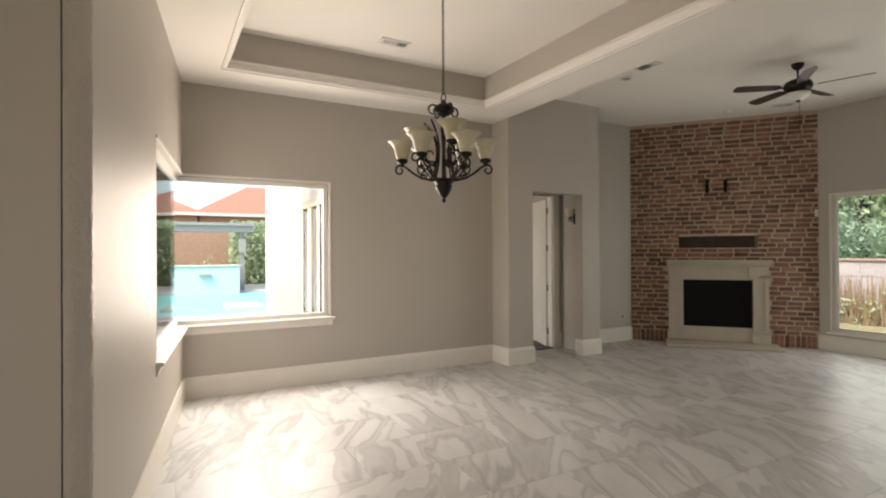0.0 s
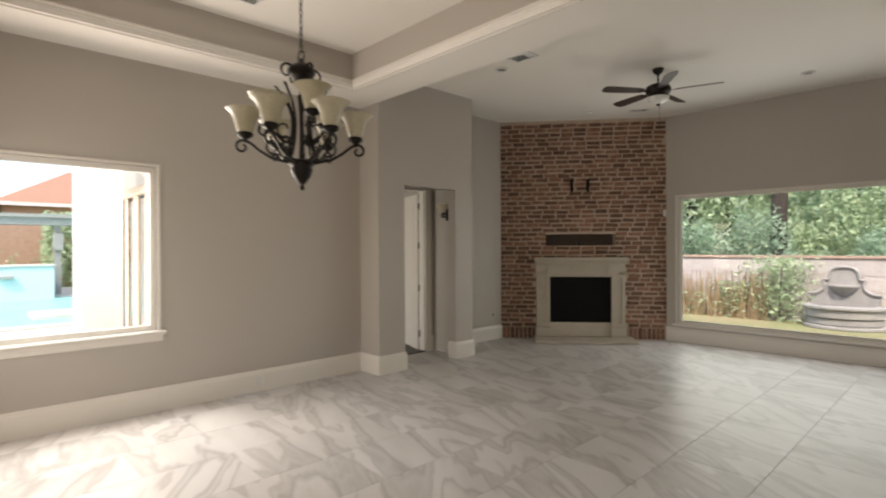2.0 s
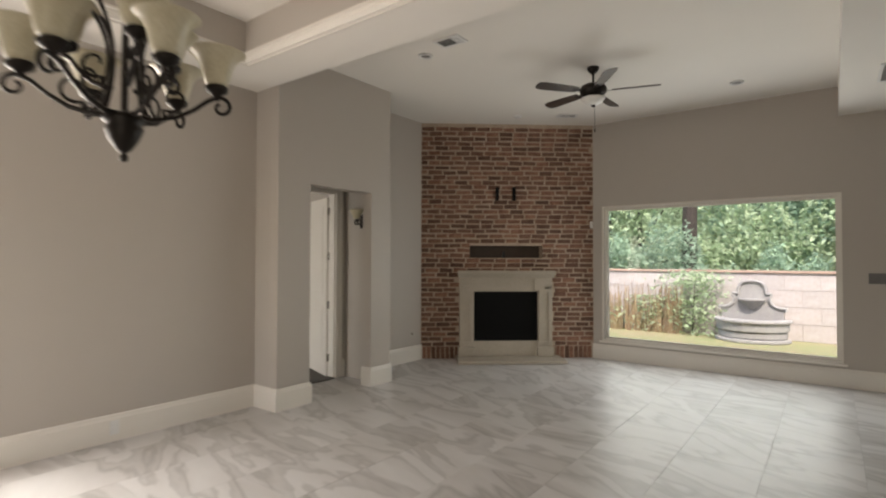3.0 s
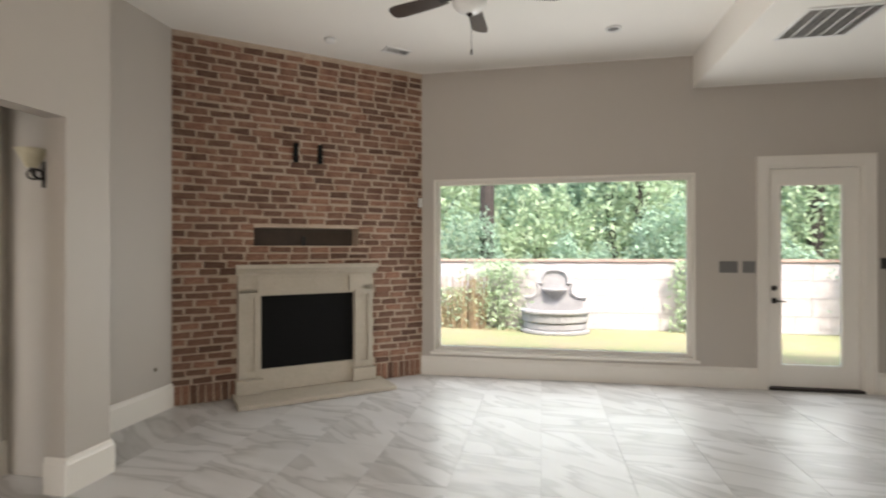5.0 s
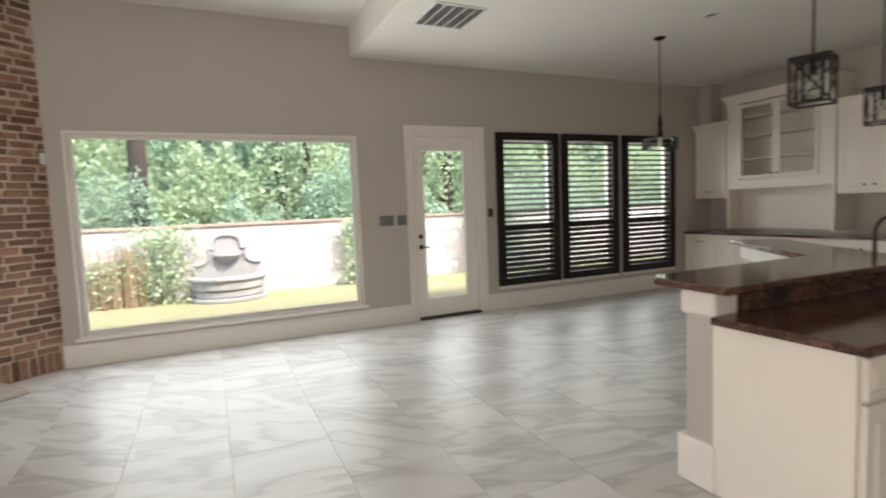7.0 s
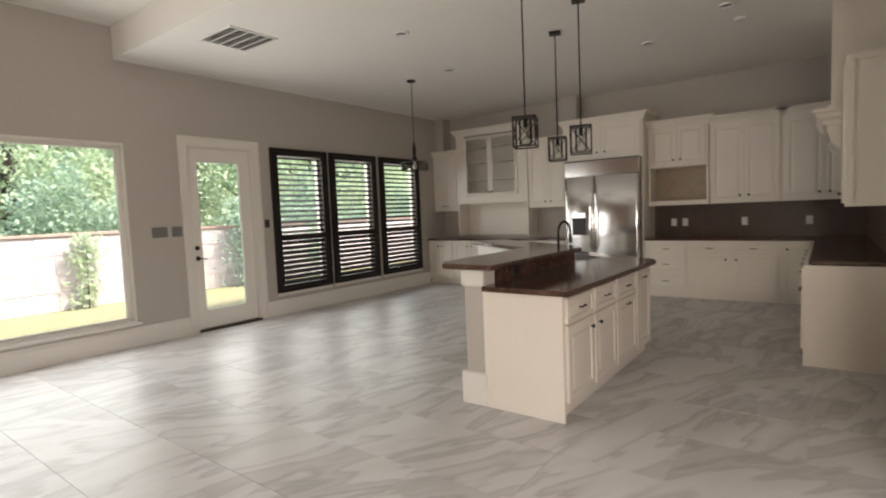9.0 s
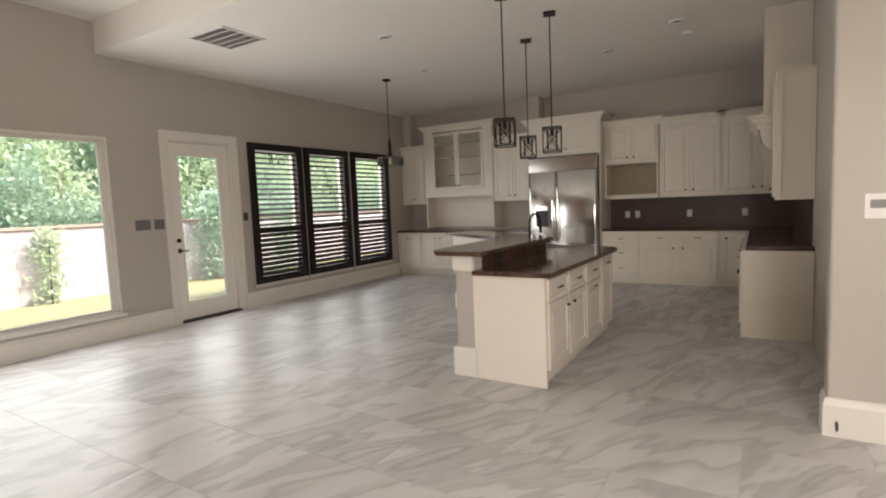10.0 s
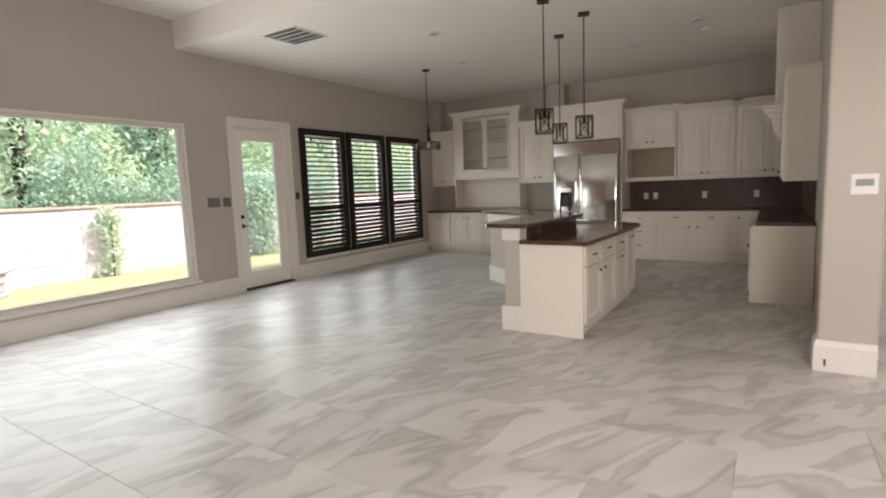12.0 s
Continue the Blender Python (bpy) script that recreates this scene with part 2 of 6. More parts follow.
def lathe(bm, profile, segs=20, cx=0.0, cy=0.0, wave=0.0, lobes=0):
    """Turns (radius, z) pairs round the z axis; wave and lobes flute the rim."""
    rings = []
    n = len(profile)
    for i, (r, z) in enumerate(profile):
        ring = []
        for k in range(segs):
            a = 2 * math.pi * k / segs
            rr = r * (1 + wave * (i / (n - 1)) ** 2 * math.cos(lobes * a)) if lobes else r
            ring.append(bm.verts.new((cx + rr * math.cos(a), cy + rr * math.sin(a), z)))
        rings.append(ring)
    for a, b in zip(rings, rings[1:]):
        for k in range(segs):
            bm.faces.new((a[k], a[(k + 1) % segs], b[(k + 1) % segs], b[k]))
    for ring in (rings[0], rings[-1]):
        if (ring[0].co - ring[segs // 2].co).length > 1e-5:
            bm.faces.new(ring)
    return bm


def tube(bm, pts, r, segs=8, taper=1.0):
    """A round bar along a line of points."""
    pts = [Vector(p) for p in pts]
    rings = []
    side = None
    for i, p in enumerate(pts):
        d = (pts[min(i + 1, len(pts) - 1)] - pts[max(i - 1, 0)]).normalized()
        if side is None:
            side = d.orthogonal().normalized()
        side = (side - d * side.dot(d)).normalized()
        up = d.cross(side)
        rr = r * (1 + (taper - 1) * i / max(1, len(pts) - 1))
        rings.append([bm.verts.new(p + rr * (math.cos(2 * math.pi * k / segs) * side + math.sin(2 * math.pi * k / segs) * up)) for k in range(segs)])
    for a, b in zip(rings, rings[1:]):
        for k in range(segs):
            bm.faces.new((a[k], a[(k + 1) % segs], b[(k + 1) % segs], b[k]))
    bm.faces.new(rings[0])
    bm.faces.new(rings[-1])
    return bm


def arc(cx, cz, r, a0, a1, n=10, r1=None):
    """Points of a flat spiral in the xz plane as (radius, height) pairs."""
    r1 = r if r1 is None else r1
    return [(cx + (r + (r1 - r) * i / n) * math.cos(radians(a0 + (a1 - a0) * i / n)), cz + (r + (r1 - r) * i / n) * math.sin(radians(a0 + (a1 - a0) * i / n))) for i in range(n + 1)]


def sweep(bm, path, profile, closed=False):
    """Runs a (outwards, up) profile along a level path of (x, y) points, mitred; the profile stands to the left of the path."""
    pts = [Vector((x, y)) for x, y in path]
    n = len(pts)
    rings = []
    for i, p in enumerate(pts):
        a = pts[i - 1] if (i or closed) else None
        b = pts[(i + 1) % n] if (i < n - 1 or closed) else None
        d1 = (p - a).normalized() if a is not None else (b - p).normalized()
        d2 = (b - p).normalized() if b is not None else d1
        n1, n2 = Vector((-d1.y, d1.x)), Vector((-d2.y, d2.x))
        m = (n1 + n2).normalized()
        m /= max(0.3, m.dot(n1))
        rings.append([bm.verts.new((p.x + m.x * o, p.y + m.y * o, z)) for o, z in profile])
    k = len(profile)
    for i in range(n if closed else n - 1):
        a, b = rings[i], rings[(i + 1) % n]
        for j in range(k):
            bm.faces.new((a[j], a[(j + 1) % k], b[(j + 1) % k], b[j]))
    if not closed:
        bm.faces.new(rings[0])
        bm.faces.new(rings[-1][::-1])
    return bm


def pierced(bm, axis, near, far, u0, u1, z0, z1, holes=()):
    """A wall slab between the planes near and far of the given axis, with rectangular holes (u0, z0, u1, z1) right through it."""
    us = sorted({u0, u1, *[h[0] for h in holes], *[h[2] for h in holes]})
    zs = sorted({z0, z1, *[h[1] for h in holes], *[h[3] for h in holes]})
    us, zs = [u for u in us if u0 <= u <= u1], [z for z in zs if z0 <= z <= z1]

    def solid(i, j):
        if not (0 <= i < len(us) - 1 and 0 <= j < len(zs) - 1):
            return False
        u, z = (us[i] + us[i + 1]) / 2, (zs[j] + zs[j + 1]) / 2
        return not any(h[0] < u < h[2] and h[1] < z < h[3] for h in holes)

    def at(u, z, d):
        return (d, u, z) if axis == "x" else (u, d, z)

    def quad(*ps):
        bm.faces.new([bm.verts.new(at(*p)) for p in ps])

    for i in range(len(us) - 1):
        for j in range(len(zs) - 1):
            if not solid(i, j):
                continue
            a, b, c, d = us[i], us[i + 1], zs[j], zs[j + 1]
            for w in (near, far):
                quad((a, c, w), (b, c, w), (b, d, w), (a, d, w))
            for di, dj, p, q in ((-1, 0, (a, c), (a, d)), (1, 0, (b, c), (b, d)), (0, -1, (a, c), (b, c)), (0, 1, (a, d), (b, d))):
                if not solid(i + di, j + dj):
                    quad((*p, near), (*q, near), (*q, far), (*p, far))
    bmesh.ops.remove_doubles(bm, verts=bm.verts, dist=1e-4)
    return bm


def setting(name, bm, mat, label, category):
    return tagged(part(name, bm, mat), label, category, kind="structure")


# ---------------------------------------------------------------- the plan
YW = 9.20        # inner face of the wall with the picture window
XD = -7.09       # dining room wall with the corner window
YL = 0.347       # corner where the window walls of the dining room meet
XO = -6.70       # wall with the cased opening
XR = -7.34       # recessed wall beside the fireplace
YC = 4.31        # living side of the ceiling beam and the column
XS = -2.04       # step between the high and the low ceiling
XK = 4.30        # kitchen back wall
YR = 2.10        # kitchen range wall
XE = -1.55       # face of the wall stub with the thermostat
ZH, ZL, ZT = 3.755, 3.385, 3.76
BR0, BR1 = Vector((XR, 7.43)), Vector((-5.21, YW))   # foot of the brick chimney breast
T = 0.16
SKEW = -7.0      # the entry side wall runs slightly off square
SM = Matrix.Translation((XD, YL, 0)) @ Matrix.Rotation(radians(SKEW), 4, "Z")   # local x along that wall, y into the room
SW, SL = 1.92, 3.74   # length of its share of the corner window, and of the wall
END = SM @ Vector((SL, 0, 0))

# picture window, garden door, three shuttered windows
PW = (-5.035, 0.30, -2.04, 2.405)
GD = (-1.275, 0.0, -0.33, 2.47)
SH = [(0.04, 0.42, 0.96, 2.45), (1.17, 0.42, 2.11, 2.45), (2.36, 0.42, 3.34, 2.45)]
setting("wall_north", pierced(bmesh.new(), "y", YW, YW + T, XR - T, XK + T, 0, ZH, [PW, GD, *SH]), PAINT, "greige painted wall pierced by window, door and shutters", "wall")
# dining wall with its share of the corner window
DW = (YL - T, 0.785, 1.93, 2.385)
setting("wall_west", pierced(bmesh.new(), "x", XD, XD - T, YL - T, YC, 0, ZT + 0.1, [DW]), PAINT, "greige dining wall with a corner window", "wall")
bm = pierced(bmesh.new(), "y", 0, -T, 0.0, SL - 0.075, 0, ZL + 0.05, [(0.0, DW[1], SW, DW[3])])
setting("wall_south", bm, PAINT, "greige wall beside the entry with a corner window", "wall").matrix_world = SM
bm = bmesh.new()
R = 0.075
rim = [(SL - R, 0.0)] + [(SL - R + R * math.sin(radians(a)), -R + R * math.cos(radians(a))) for a in range(10, 91, 10)] + [(SL, -0.085), (SL - R, -0.085)]
lo, hi = [bm.verts.new((x, y, 0.0)) for x, y in rim], [bm.verts.new((x, y, ZL + 0.04)) for x, y in rim]
bm.faces.new(lo[::-1])
bm.faces.new(hi)
for i in range(len(rim)):
    bm.faces.new((lo[i], lo[(i + 1) % len(rim)], hi[(i + 1) % len(rim)], hi[i]))
setting("wall_corner", bm, PLASTER, "bullnosed wall end in orange-peel plaster", "wall").matrix_world = SM
# wall with the cased opening, its return and the vestibule behind
OP = (4.73, 0.0, 5.67, 2.40)
bm = pierced(bmesh.new(), "x", XO, XO - 0.15, YC + 0.001, 6.01, 0, ZH, [OP])
box(bm, XO - 0.15, YC, 0, XD - T, YC + 0.15, ZH)
box(bm, XO - 0.15, 5.86, 0, XR - 0.08, 6.01, ZH)
setting("wall_opening", bm, PAINT, "greige wall with a cased opening to a vestibule", "wall")
setting("wall_recess", boxes((XR, 6.01, 0, XR - T, 7.43, ZH)), PAINT, "greige recessed wall beside the brick chimney breast", "wall")
# bedroom behind the white door
DV = (4.78, 0.0, 5.70, 2.46)
bm = pierced(bmesh.new(), "x", -7.40, -7.40 - 0.12, YC + 0.15, 5.86, 0, ZL, [DV])
setting("wall_vestibule", bm, PAINT, "greige vestibule wall with a doorway", "wall")
bm = boxes((-10.6, 2.3, 0, -10.7, 6.01, ZL), (-10.6, 5.88, 0, -7.53, 6.01, ZL), (-7.36, 2.3, 0, -7.26, YC + 0.149, ZL))
pierced(bm, "y", 2.2, 2.3, -10.6, -7.26, 0, ZL, [(-9.8, 0.0, -8.0, 2.28)])
setting("wall_bedroom", bm, PAINT, "dim greige bedroom walls behind the open door", "wall")
setting("floor_bedroom", boxes((-10.6, 2.3, -0.1, -7.50, 5.88, 0.004)), CARPET, "taupe carpet in the dim bedroom", "floor")
# kitchen walls and the entry hall that closes the place
setting("wall_east", boxes((XK, YR - T, 0, XK + T, YW, ZL + 0.01)), PAINT, "greige kitchen wall behind the cabinets", "wall")
setting("wall_range", boxes((XE + 0.17, YR, 0, XK, YR - T, ZL + 0.01)), PAINT, "greige kitchen wall behind the range hood", "wall")
setting("wall_stub", boxes((XE, 1.85, 0, XE + 0.17, 2.197, ZL - 0.002), bevel=0.015), PAINT, "greige wall end carrying a thermostat", "wall")
HX = (SM @ Vector((SL, -0.087, 0)))
setting("wall_chase", boxes((XK - 0.30, 6.05, 2.60, XK - 0.003, 6.38, ZL + 0.005), bevel=0.006), PAINT, "greige boxed duct above the refrigerator", "wall")
setting("wall_pilaster", boxes((XK - 0.26, 8.97, 2.55, XK - 0.003, YW - 0.003, ZL + 0.005), bevel=0.006), PAINT, "greige boxed corner above the wall cabinets", "wall")
bm = boxes((HX.x - 0.002, -2.6, 0, HX.x - 0.16, HX.y - 0.004, ZL), (1.6, -2.75, 0, 1.75, YR - T, ZL))
# unseen opening, added so the hall fill light can enter
pierced(bm, "y", -2.75, -2.6, HX.x - 0.16, 1.6, 0, ZL, [(-0.7, 0.05, 1.3, 2.5)])
setting("wall_hall", bm, PAINT, "plain greige entry hall walls with an added opening for fill light", "wall")
bm = boxes((XE, -2.6, 2.95, XE + 0.17, 1.85, ZL))
setting("wall_header", bm, PAINT, "greige header over the entry opening", "wall")

# ceilings
setting("ceiling_living", boxes((XR - T, YC, ZH, XS, YW, ZH + 0.1)), CEIL, "high white living room ceiling", "ceiling")
setting("ceiling_kitchen", boxes((XS, YC - 0.001, ZL, XK, YW, ZH + 0.1), (XE + 0.001, YR - T, ZL, XK, YC - 0.002, ZL + 0.1)), CEIL, "lower white kitchen ceiling", "ceiling")
TX0, TX1, TY0, TY1 = -6.43, -2.45, 0.72, 3.76
YS = -0.34
bm = boxes((XD, YS, ZL, TX0, YC, ZT + 0.1), (TX1, YS, ZL, XE, YC, ZT + 0.1), (TX0, YS, ZL, TX1, TY0, ZT + 0.1), (TX0, TY1, ZL, TX1, YC, ZT + 0.1))
setting("ceiling_dining", bm, CEIL, "white soffit and beam round the dining tray ceiling", "ceiling")
setting("ceiling_tray", boxes((TX0, TY0, ZT, TX1, TY1, ZT + 0.1)), CEIL, "white raised tray ceiling over the dining area", "ceiling")
bm = boxes((TX0 - 0.001, TY0, ZL + 0.085, TX0 + 0.012, TY1, ZT), (TX1 - 0.012, TY0, ZL + 0.085, TX1 + 0.001, TY1, ZT), (TX0 + 0.012, TY0 - 0.001, ZL + 0.085, TX1 - 0.012, TY0 + 0.012, ZT), (TX0 + 0.012, TY1 - 0.012, ZL + 0.085, TX1 - 0.012, TY1 + 0.001, ZT))
setting("tray_sides", bm, PAINT, "greige painted sides of the tray ceiling", "ceiling")
CROWN = [(0.0, ZL - 0.012), (0.018, ZL - 0.012), (0.021, ZL + 0.006), (0.036, ZL + 0.012), (0.040, ZL + 0.034), (0.058, ZL + 0.048), (0.065, ZL + 0.066), (0.080, ZL + 0.070), (0.080, ZL + 0.086), (-0.001, ZL + 0.086)]
bm = sweep(bmesh.new(), [(TX0 - 0.05, TY0 - 0.05), (TX1 + 0.05, TY0 - 0.05), (TX1 + 0.05, TY1 + 0.05), (TX0 - 0.05, TY1 + 0.05)], [(o, z) for o, z in CROWN], closed=True)
setting("crown_trim", bm, TRIM, "stepped white crown moulding round the tray", "trim")
setting("ceiling_hall", boxes((HX.x - 0.16, -2.75, ZL, 1.75, YS, ZL + 0.1), (XE, YS, ZL, 1.75, YR - T, ZL + 0.1)), CEIL, "white entry hall ceiling", "ceiling")
setting("ceiling_bedroom", boxes((-10.7, 2.2, ZL, -7.26, 6.01, ZL + 0.1), (-7.26, YC + 0.15, ZL, XO - 0.15, 5.86, ZL + 0.1)), CEIL, "dim white bedroom ceiling", "ceiling")

# floor: slab below, tiles on it further down
setting("floor", boxes((-7.52, YS + 0.09, -0.2, XK + T, YW + T, -0.003), (HX.x - 0.16, -2.75, -0.2, XK + T, YS + 0.09, -0.003)), GROUT, "grouted bed of the marble-look tile floor", "floor")

# ---------------------------------------------------------------- trim, windows and doors
BASE = [(0.0, 0.0), (0.022, 0.0), (0.022, 0.19), (0.016, 0.205), (0.013, 0.222), (0.006, 0.232), (0.0, 0.232)]


def baseboard(name, path):
    setting(name, sweep(bmesh.new(), path, BASE), TRIM, "tall off-white moulded baseboard", "baseboard")


baseboard("baseboard_dining", [(XO - 0.15, 4.73), (XO, 4.73), (XO, YC), (XD, YC), (XD, YL), (END.x - 0.06, END.y + 0.008)])
baseboard("baseboard_opening", [(XR, 7.43), (XR, 6.01), (XO, 6.01), (XO, 5.67), (XO - 0.15, 5.67)])
baseboard("baseboard_north", [(-1.37, YW), (-5.21, YW)])
baseboard("baseboard_kitchen", [(3.68, YW), (-0.22, YW)])
baseboard("baseboard_stub", [(XE, 1.85), (XE, 2.197), (XE + 0.17, 2.197)])
baseboard("baseboard_vestibule", [(-7.40, 5.86), (-7.40, 5.81)])


def frame_ring(bm, axis, d0, d1, u0, z0, u1, z1, w):
    """Four bars round an opening: w wide, from d0 to d1 along the wall's normal."""
    for a, b, c, d in ((u0, z0, u0 + w, z1), (u1 - w, z0, u1, z1), (u0 + w, z1 - w, u1 - w, z1), (u0 + w, z0, u1 - w, z0 + w)):
        if axis == "y":
            box(bm, a, d0, b, c, d1, d)
        else:
            box(bm, d0, a, b, d1, c, d)
    return bm


# picture window
u0, z0, u1, z1 = PW
win = empty("window_1", (u0 + u1) / 2, YW, z0, label="wide fixed picture window with slim cream frame", category="window", kind="structure")
win.matrix_world = Matrix.Identity(4)
part("window_frame", frame_ring(bmesh.new(), "y", YW + 0.07, YW + 0.13, u0, z0, u1, z1, 0.045), TRIM, win)
part("window_trim", frame_ring(bmesh.new(), "y", YW - 0.012, YW + 0.07, u0 - 0.02, z0 - 0.004, u1 + 0.02, z1 + 0.02, 0.024), TRIM, win)
part("window_sill", boxes((u0 - 0.06, YW - 0.05, z0 - 0.035, u1 + 0.06, YW - 0.001, z0 - 0.005), bevel=0.006), TRIM, win)
pane = part("pane", boxes((u0 + 0.045, YW + 0.09, z0 + 0.045, u1 - 0.045, YW + 0.098, z1 - 0.045)), GLASS, win)
pane.visible_shadow = False

# corner window of the dining room: two panes meeting without a post
win = empty("window_2", label="corner window with butted glass and cream sill", category="window", kind="structure")
y0, za, y1, zb = DW
bm = boxes((XD - 0.12, YL - 0.05, zb - 0.05, XD - 0.05, y1 - 0.004, zb - 0.002), (XD - 0.12, y1 - 0.05, za + 0.052, XD - 0.05, y1 - 0.004, zb - 0.052), (XD - 0.12, YL - 0.05, za + 0.002, XD - 0.05, y1 - 0.004, za + 0.05))
part("window_frame", bm, TRIM, win)
bm = boxes((-0.10, -0.12, zb - 0.05, SW - 0.004, -0.05, zb - 0.002), (-0.10, -0.12, za + 0.002, SW - 0.004, -0.05, za + 0.05), (SW - 0.05, -0.12, za + 0.052, SW - 0.004, -0.05, zb - 0.052))
part("window_frame", bm, TRIM, win).matrix_basis = SM
bm = boxes((XD - 0.002, YL, zb + 0.001, XD + 0.01, y1 + 0.025, zb + 0.025), (XD - 0.002, y1 + 0.001, za, XD + 0.01, y1 + 0.025, zb))
part("window_trim", bm, TRIM, win)
part("window_trim", boxes((0.01, -0.002, zb + 0.001, SW + 0.02, 0.01, zb + 0.025)), TRIM, win).matrix_basis = SM
near = SM @ Vector((SW + 0.06, 0, 0))
SILL = [(-0.05, za - 0.03), (0.045, za - 0.03), (0.055, za - 0.018), (0.055, za - 0.004), (0.045, za + 0.003), (-0.05, za + 0.003)]
part("window_sill", sweep(bmesh.new(), [(XD, y1 + 0.06), (XD, YL), (near.x, near.y)], SILL), TRIM, win)
APRON = [(-0.001, za - 0.10), (0.012, za - 0.10), (0.018, za - 0.07), (0.03, za - 0.045), (0.032, za - 0.031), (-0.001, za - 0.031)]
part("apron", sweep(bmesh.new(), [(XD, y1 + 0.04), (XD, YL), (near.x - 0.02, near.y)], APRON), TRIM, win)
pane = part("pane", boxes((XD - 0.09, YL - 0.088, za + 0.05, XD - 0.082, y1 - 0.05, zb - 0.05)), GLASS, win)
pane.visible_shadow = False
pane = part("pane", boxes((-0.08, -0.09, za + 0.05, SW - 0.05, -0.082, zb - 0.05)), GLASS, win)
pane.matrix_basis = SM
pane.visible_shadow = False

# garden door
u0, z0, u1, z1 = GD
bm = bmesh.new()
for a, b, c, d in ((u0 - 0.11, 0, u0, z1 + 0.11), (u1, 0, u1 + 0.11, z1 + 0.11), (u0, z1, u1, z1 + 0.11)):
    box(bm, a, YW - 0.02, b, c, YW - 0.001, d)
for a, b, c, d in ((u0 - 0.11, 0, u0 - 0.085, z1 + 0.11), (u1 + 0.085, 0, u1 + 0.11, z1 + 0.11), (u0 - 0.085, z1 + 0.085, u1 + 0.085, z1 + 0.11)):
    box(bm, a, YW - 0.032, b, c, YW - 0.02, d)
for a, b, c, d in ((u0, 0.02, u0 + 0.022, z1), (u1 - 0.022, 0.02, u1, z1), (u0 + 0.022, z1 - 0.022, u1 - 0.022, z1)):
    box(bm, a, YW - 0.001, b, c, YW + T, d)
setting("door_casing", bm, TRIM, "off-white moulded casing round the garden door", "trim")
door = tagged(new("door_1"), "white full-glass garden door, closed, lever handle", "door", kind="structure")
L0, L1, LT = u0 + 0.024, u1 - 0.024, z1 - 0.024
gl, gr, gb, gt = L0 + 0.13, L1 - 0.16, 0.27, 2.26
bm = boxes((L0, YW + 0.05, 0.03, gl, YW + 0.095, LT), (gr, YW + 0.05, 0.03, L1, YW + 0.095, LT), (gl, YW + 0.05, gt, gr, YW + 0.095, LT), (gl, YW + 0.05, 0.03, gr, YW + 0.095, gb))
part("leaf", bm, DOORPAINT, door)
part("glazing_bead", frame_ring(bmesh.new(), "y", YW + 0.042, YW + 0.05, gl - 0.018, gb - 0.018, gr + 0.018, gt + 0.018, 0.02), DOORPAINT, door)
pane = part("pane", boxes((gl, YW + 0.07, gb, gr, YW + 0.076, gt)), GLASS, door)
pane.visible_shadow = False
bm = tube(bmesh.new(), [(L0 + 0.06, YW + 0.05, 0.98), (L0 + 0.06, YW + 0.0, 0.98), (L0 + 0.08, YW - 0.008, 0.98), (L0 + 0.16, YW - 0.008, 0.972)], 0.009)
box(bm, L0 + 0.035, YW + 0.04, 0.95, L0 + 0.085, YW + 0.05, 1.01, bevel=0.004)
part("door_handle", bm, IRON, door, "dark bronze lever handle")
bm = bmesh.new()
lathe(bm, [(0.03, 0), (0.03, 0.012), (0.015, 0.02), (0.012, 0.035), (0.0, 0.035)], 16)
bmesh.ops.transform(bm, matrix=pose(L0 + 0.06, YW + 0.05, 1.12, 90), verts=bm.verts)
part("deadbolt", bm, IRON, door, "dark bronze deadbolt")
setting("door_sill", boxes((u0, YW - 0.03, 0.0, u1, YW + T, 0.028), bevel=0.005), THRESH, "dark door sill under the garden door", "sill")


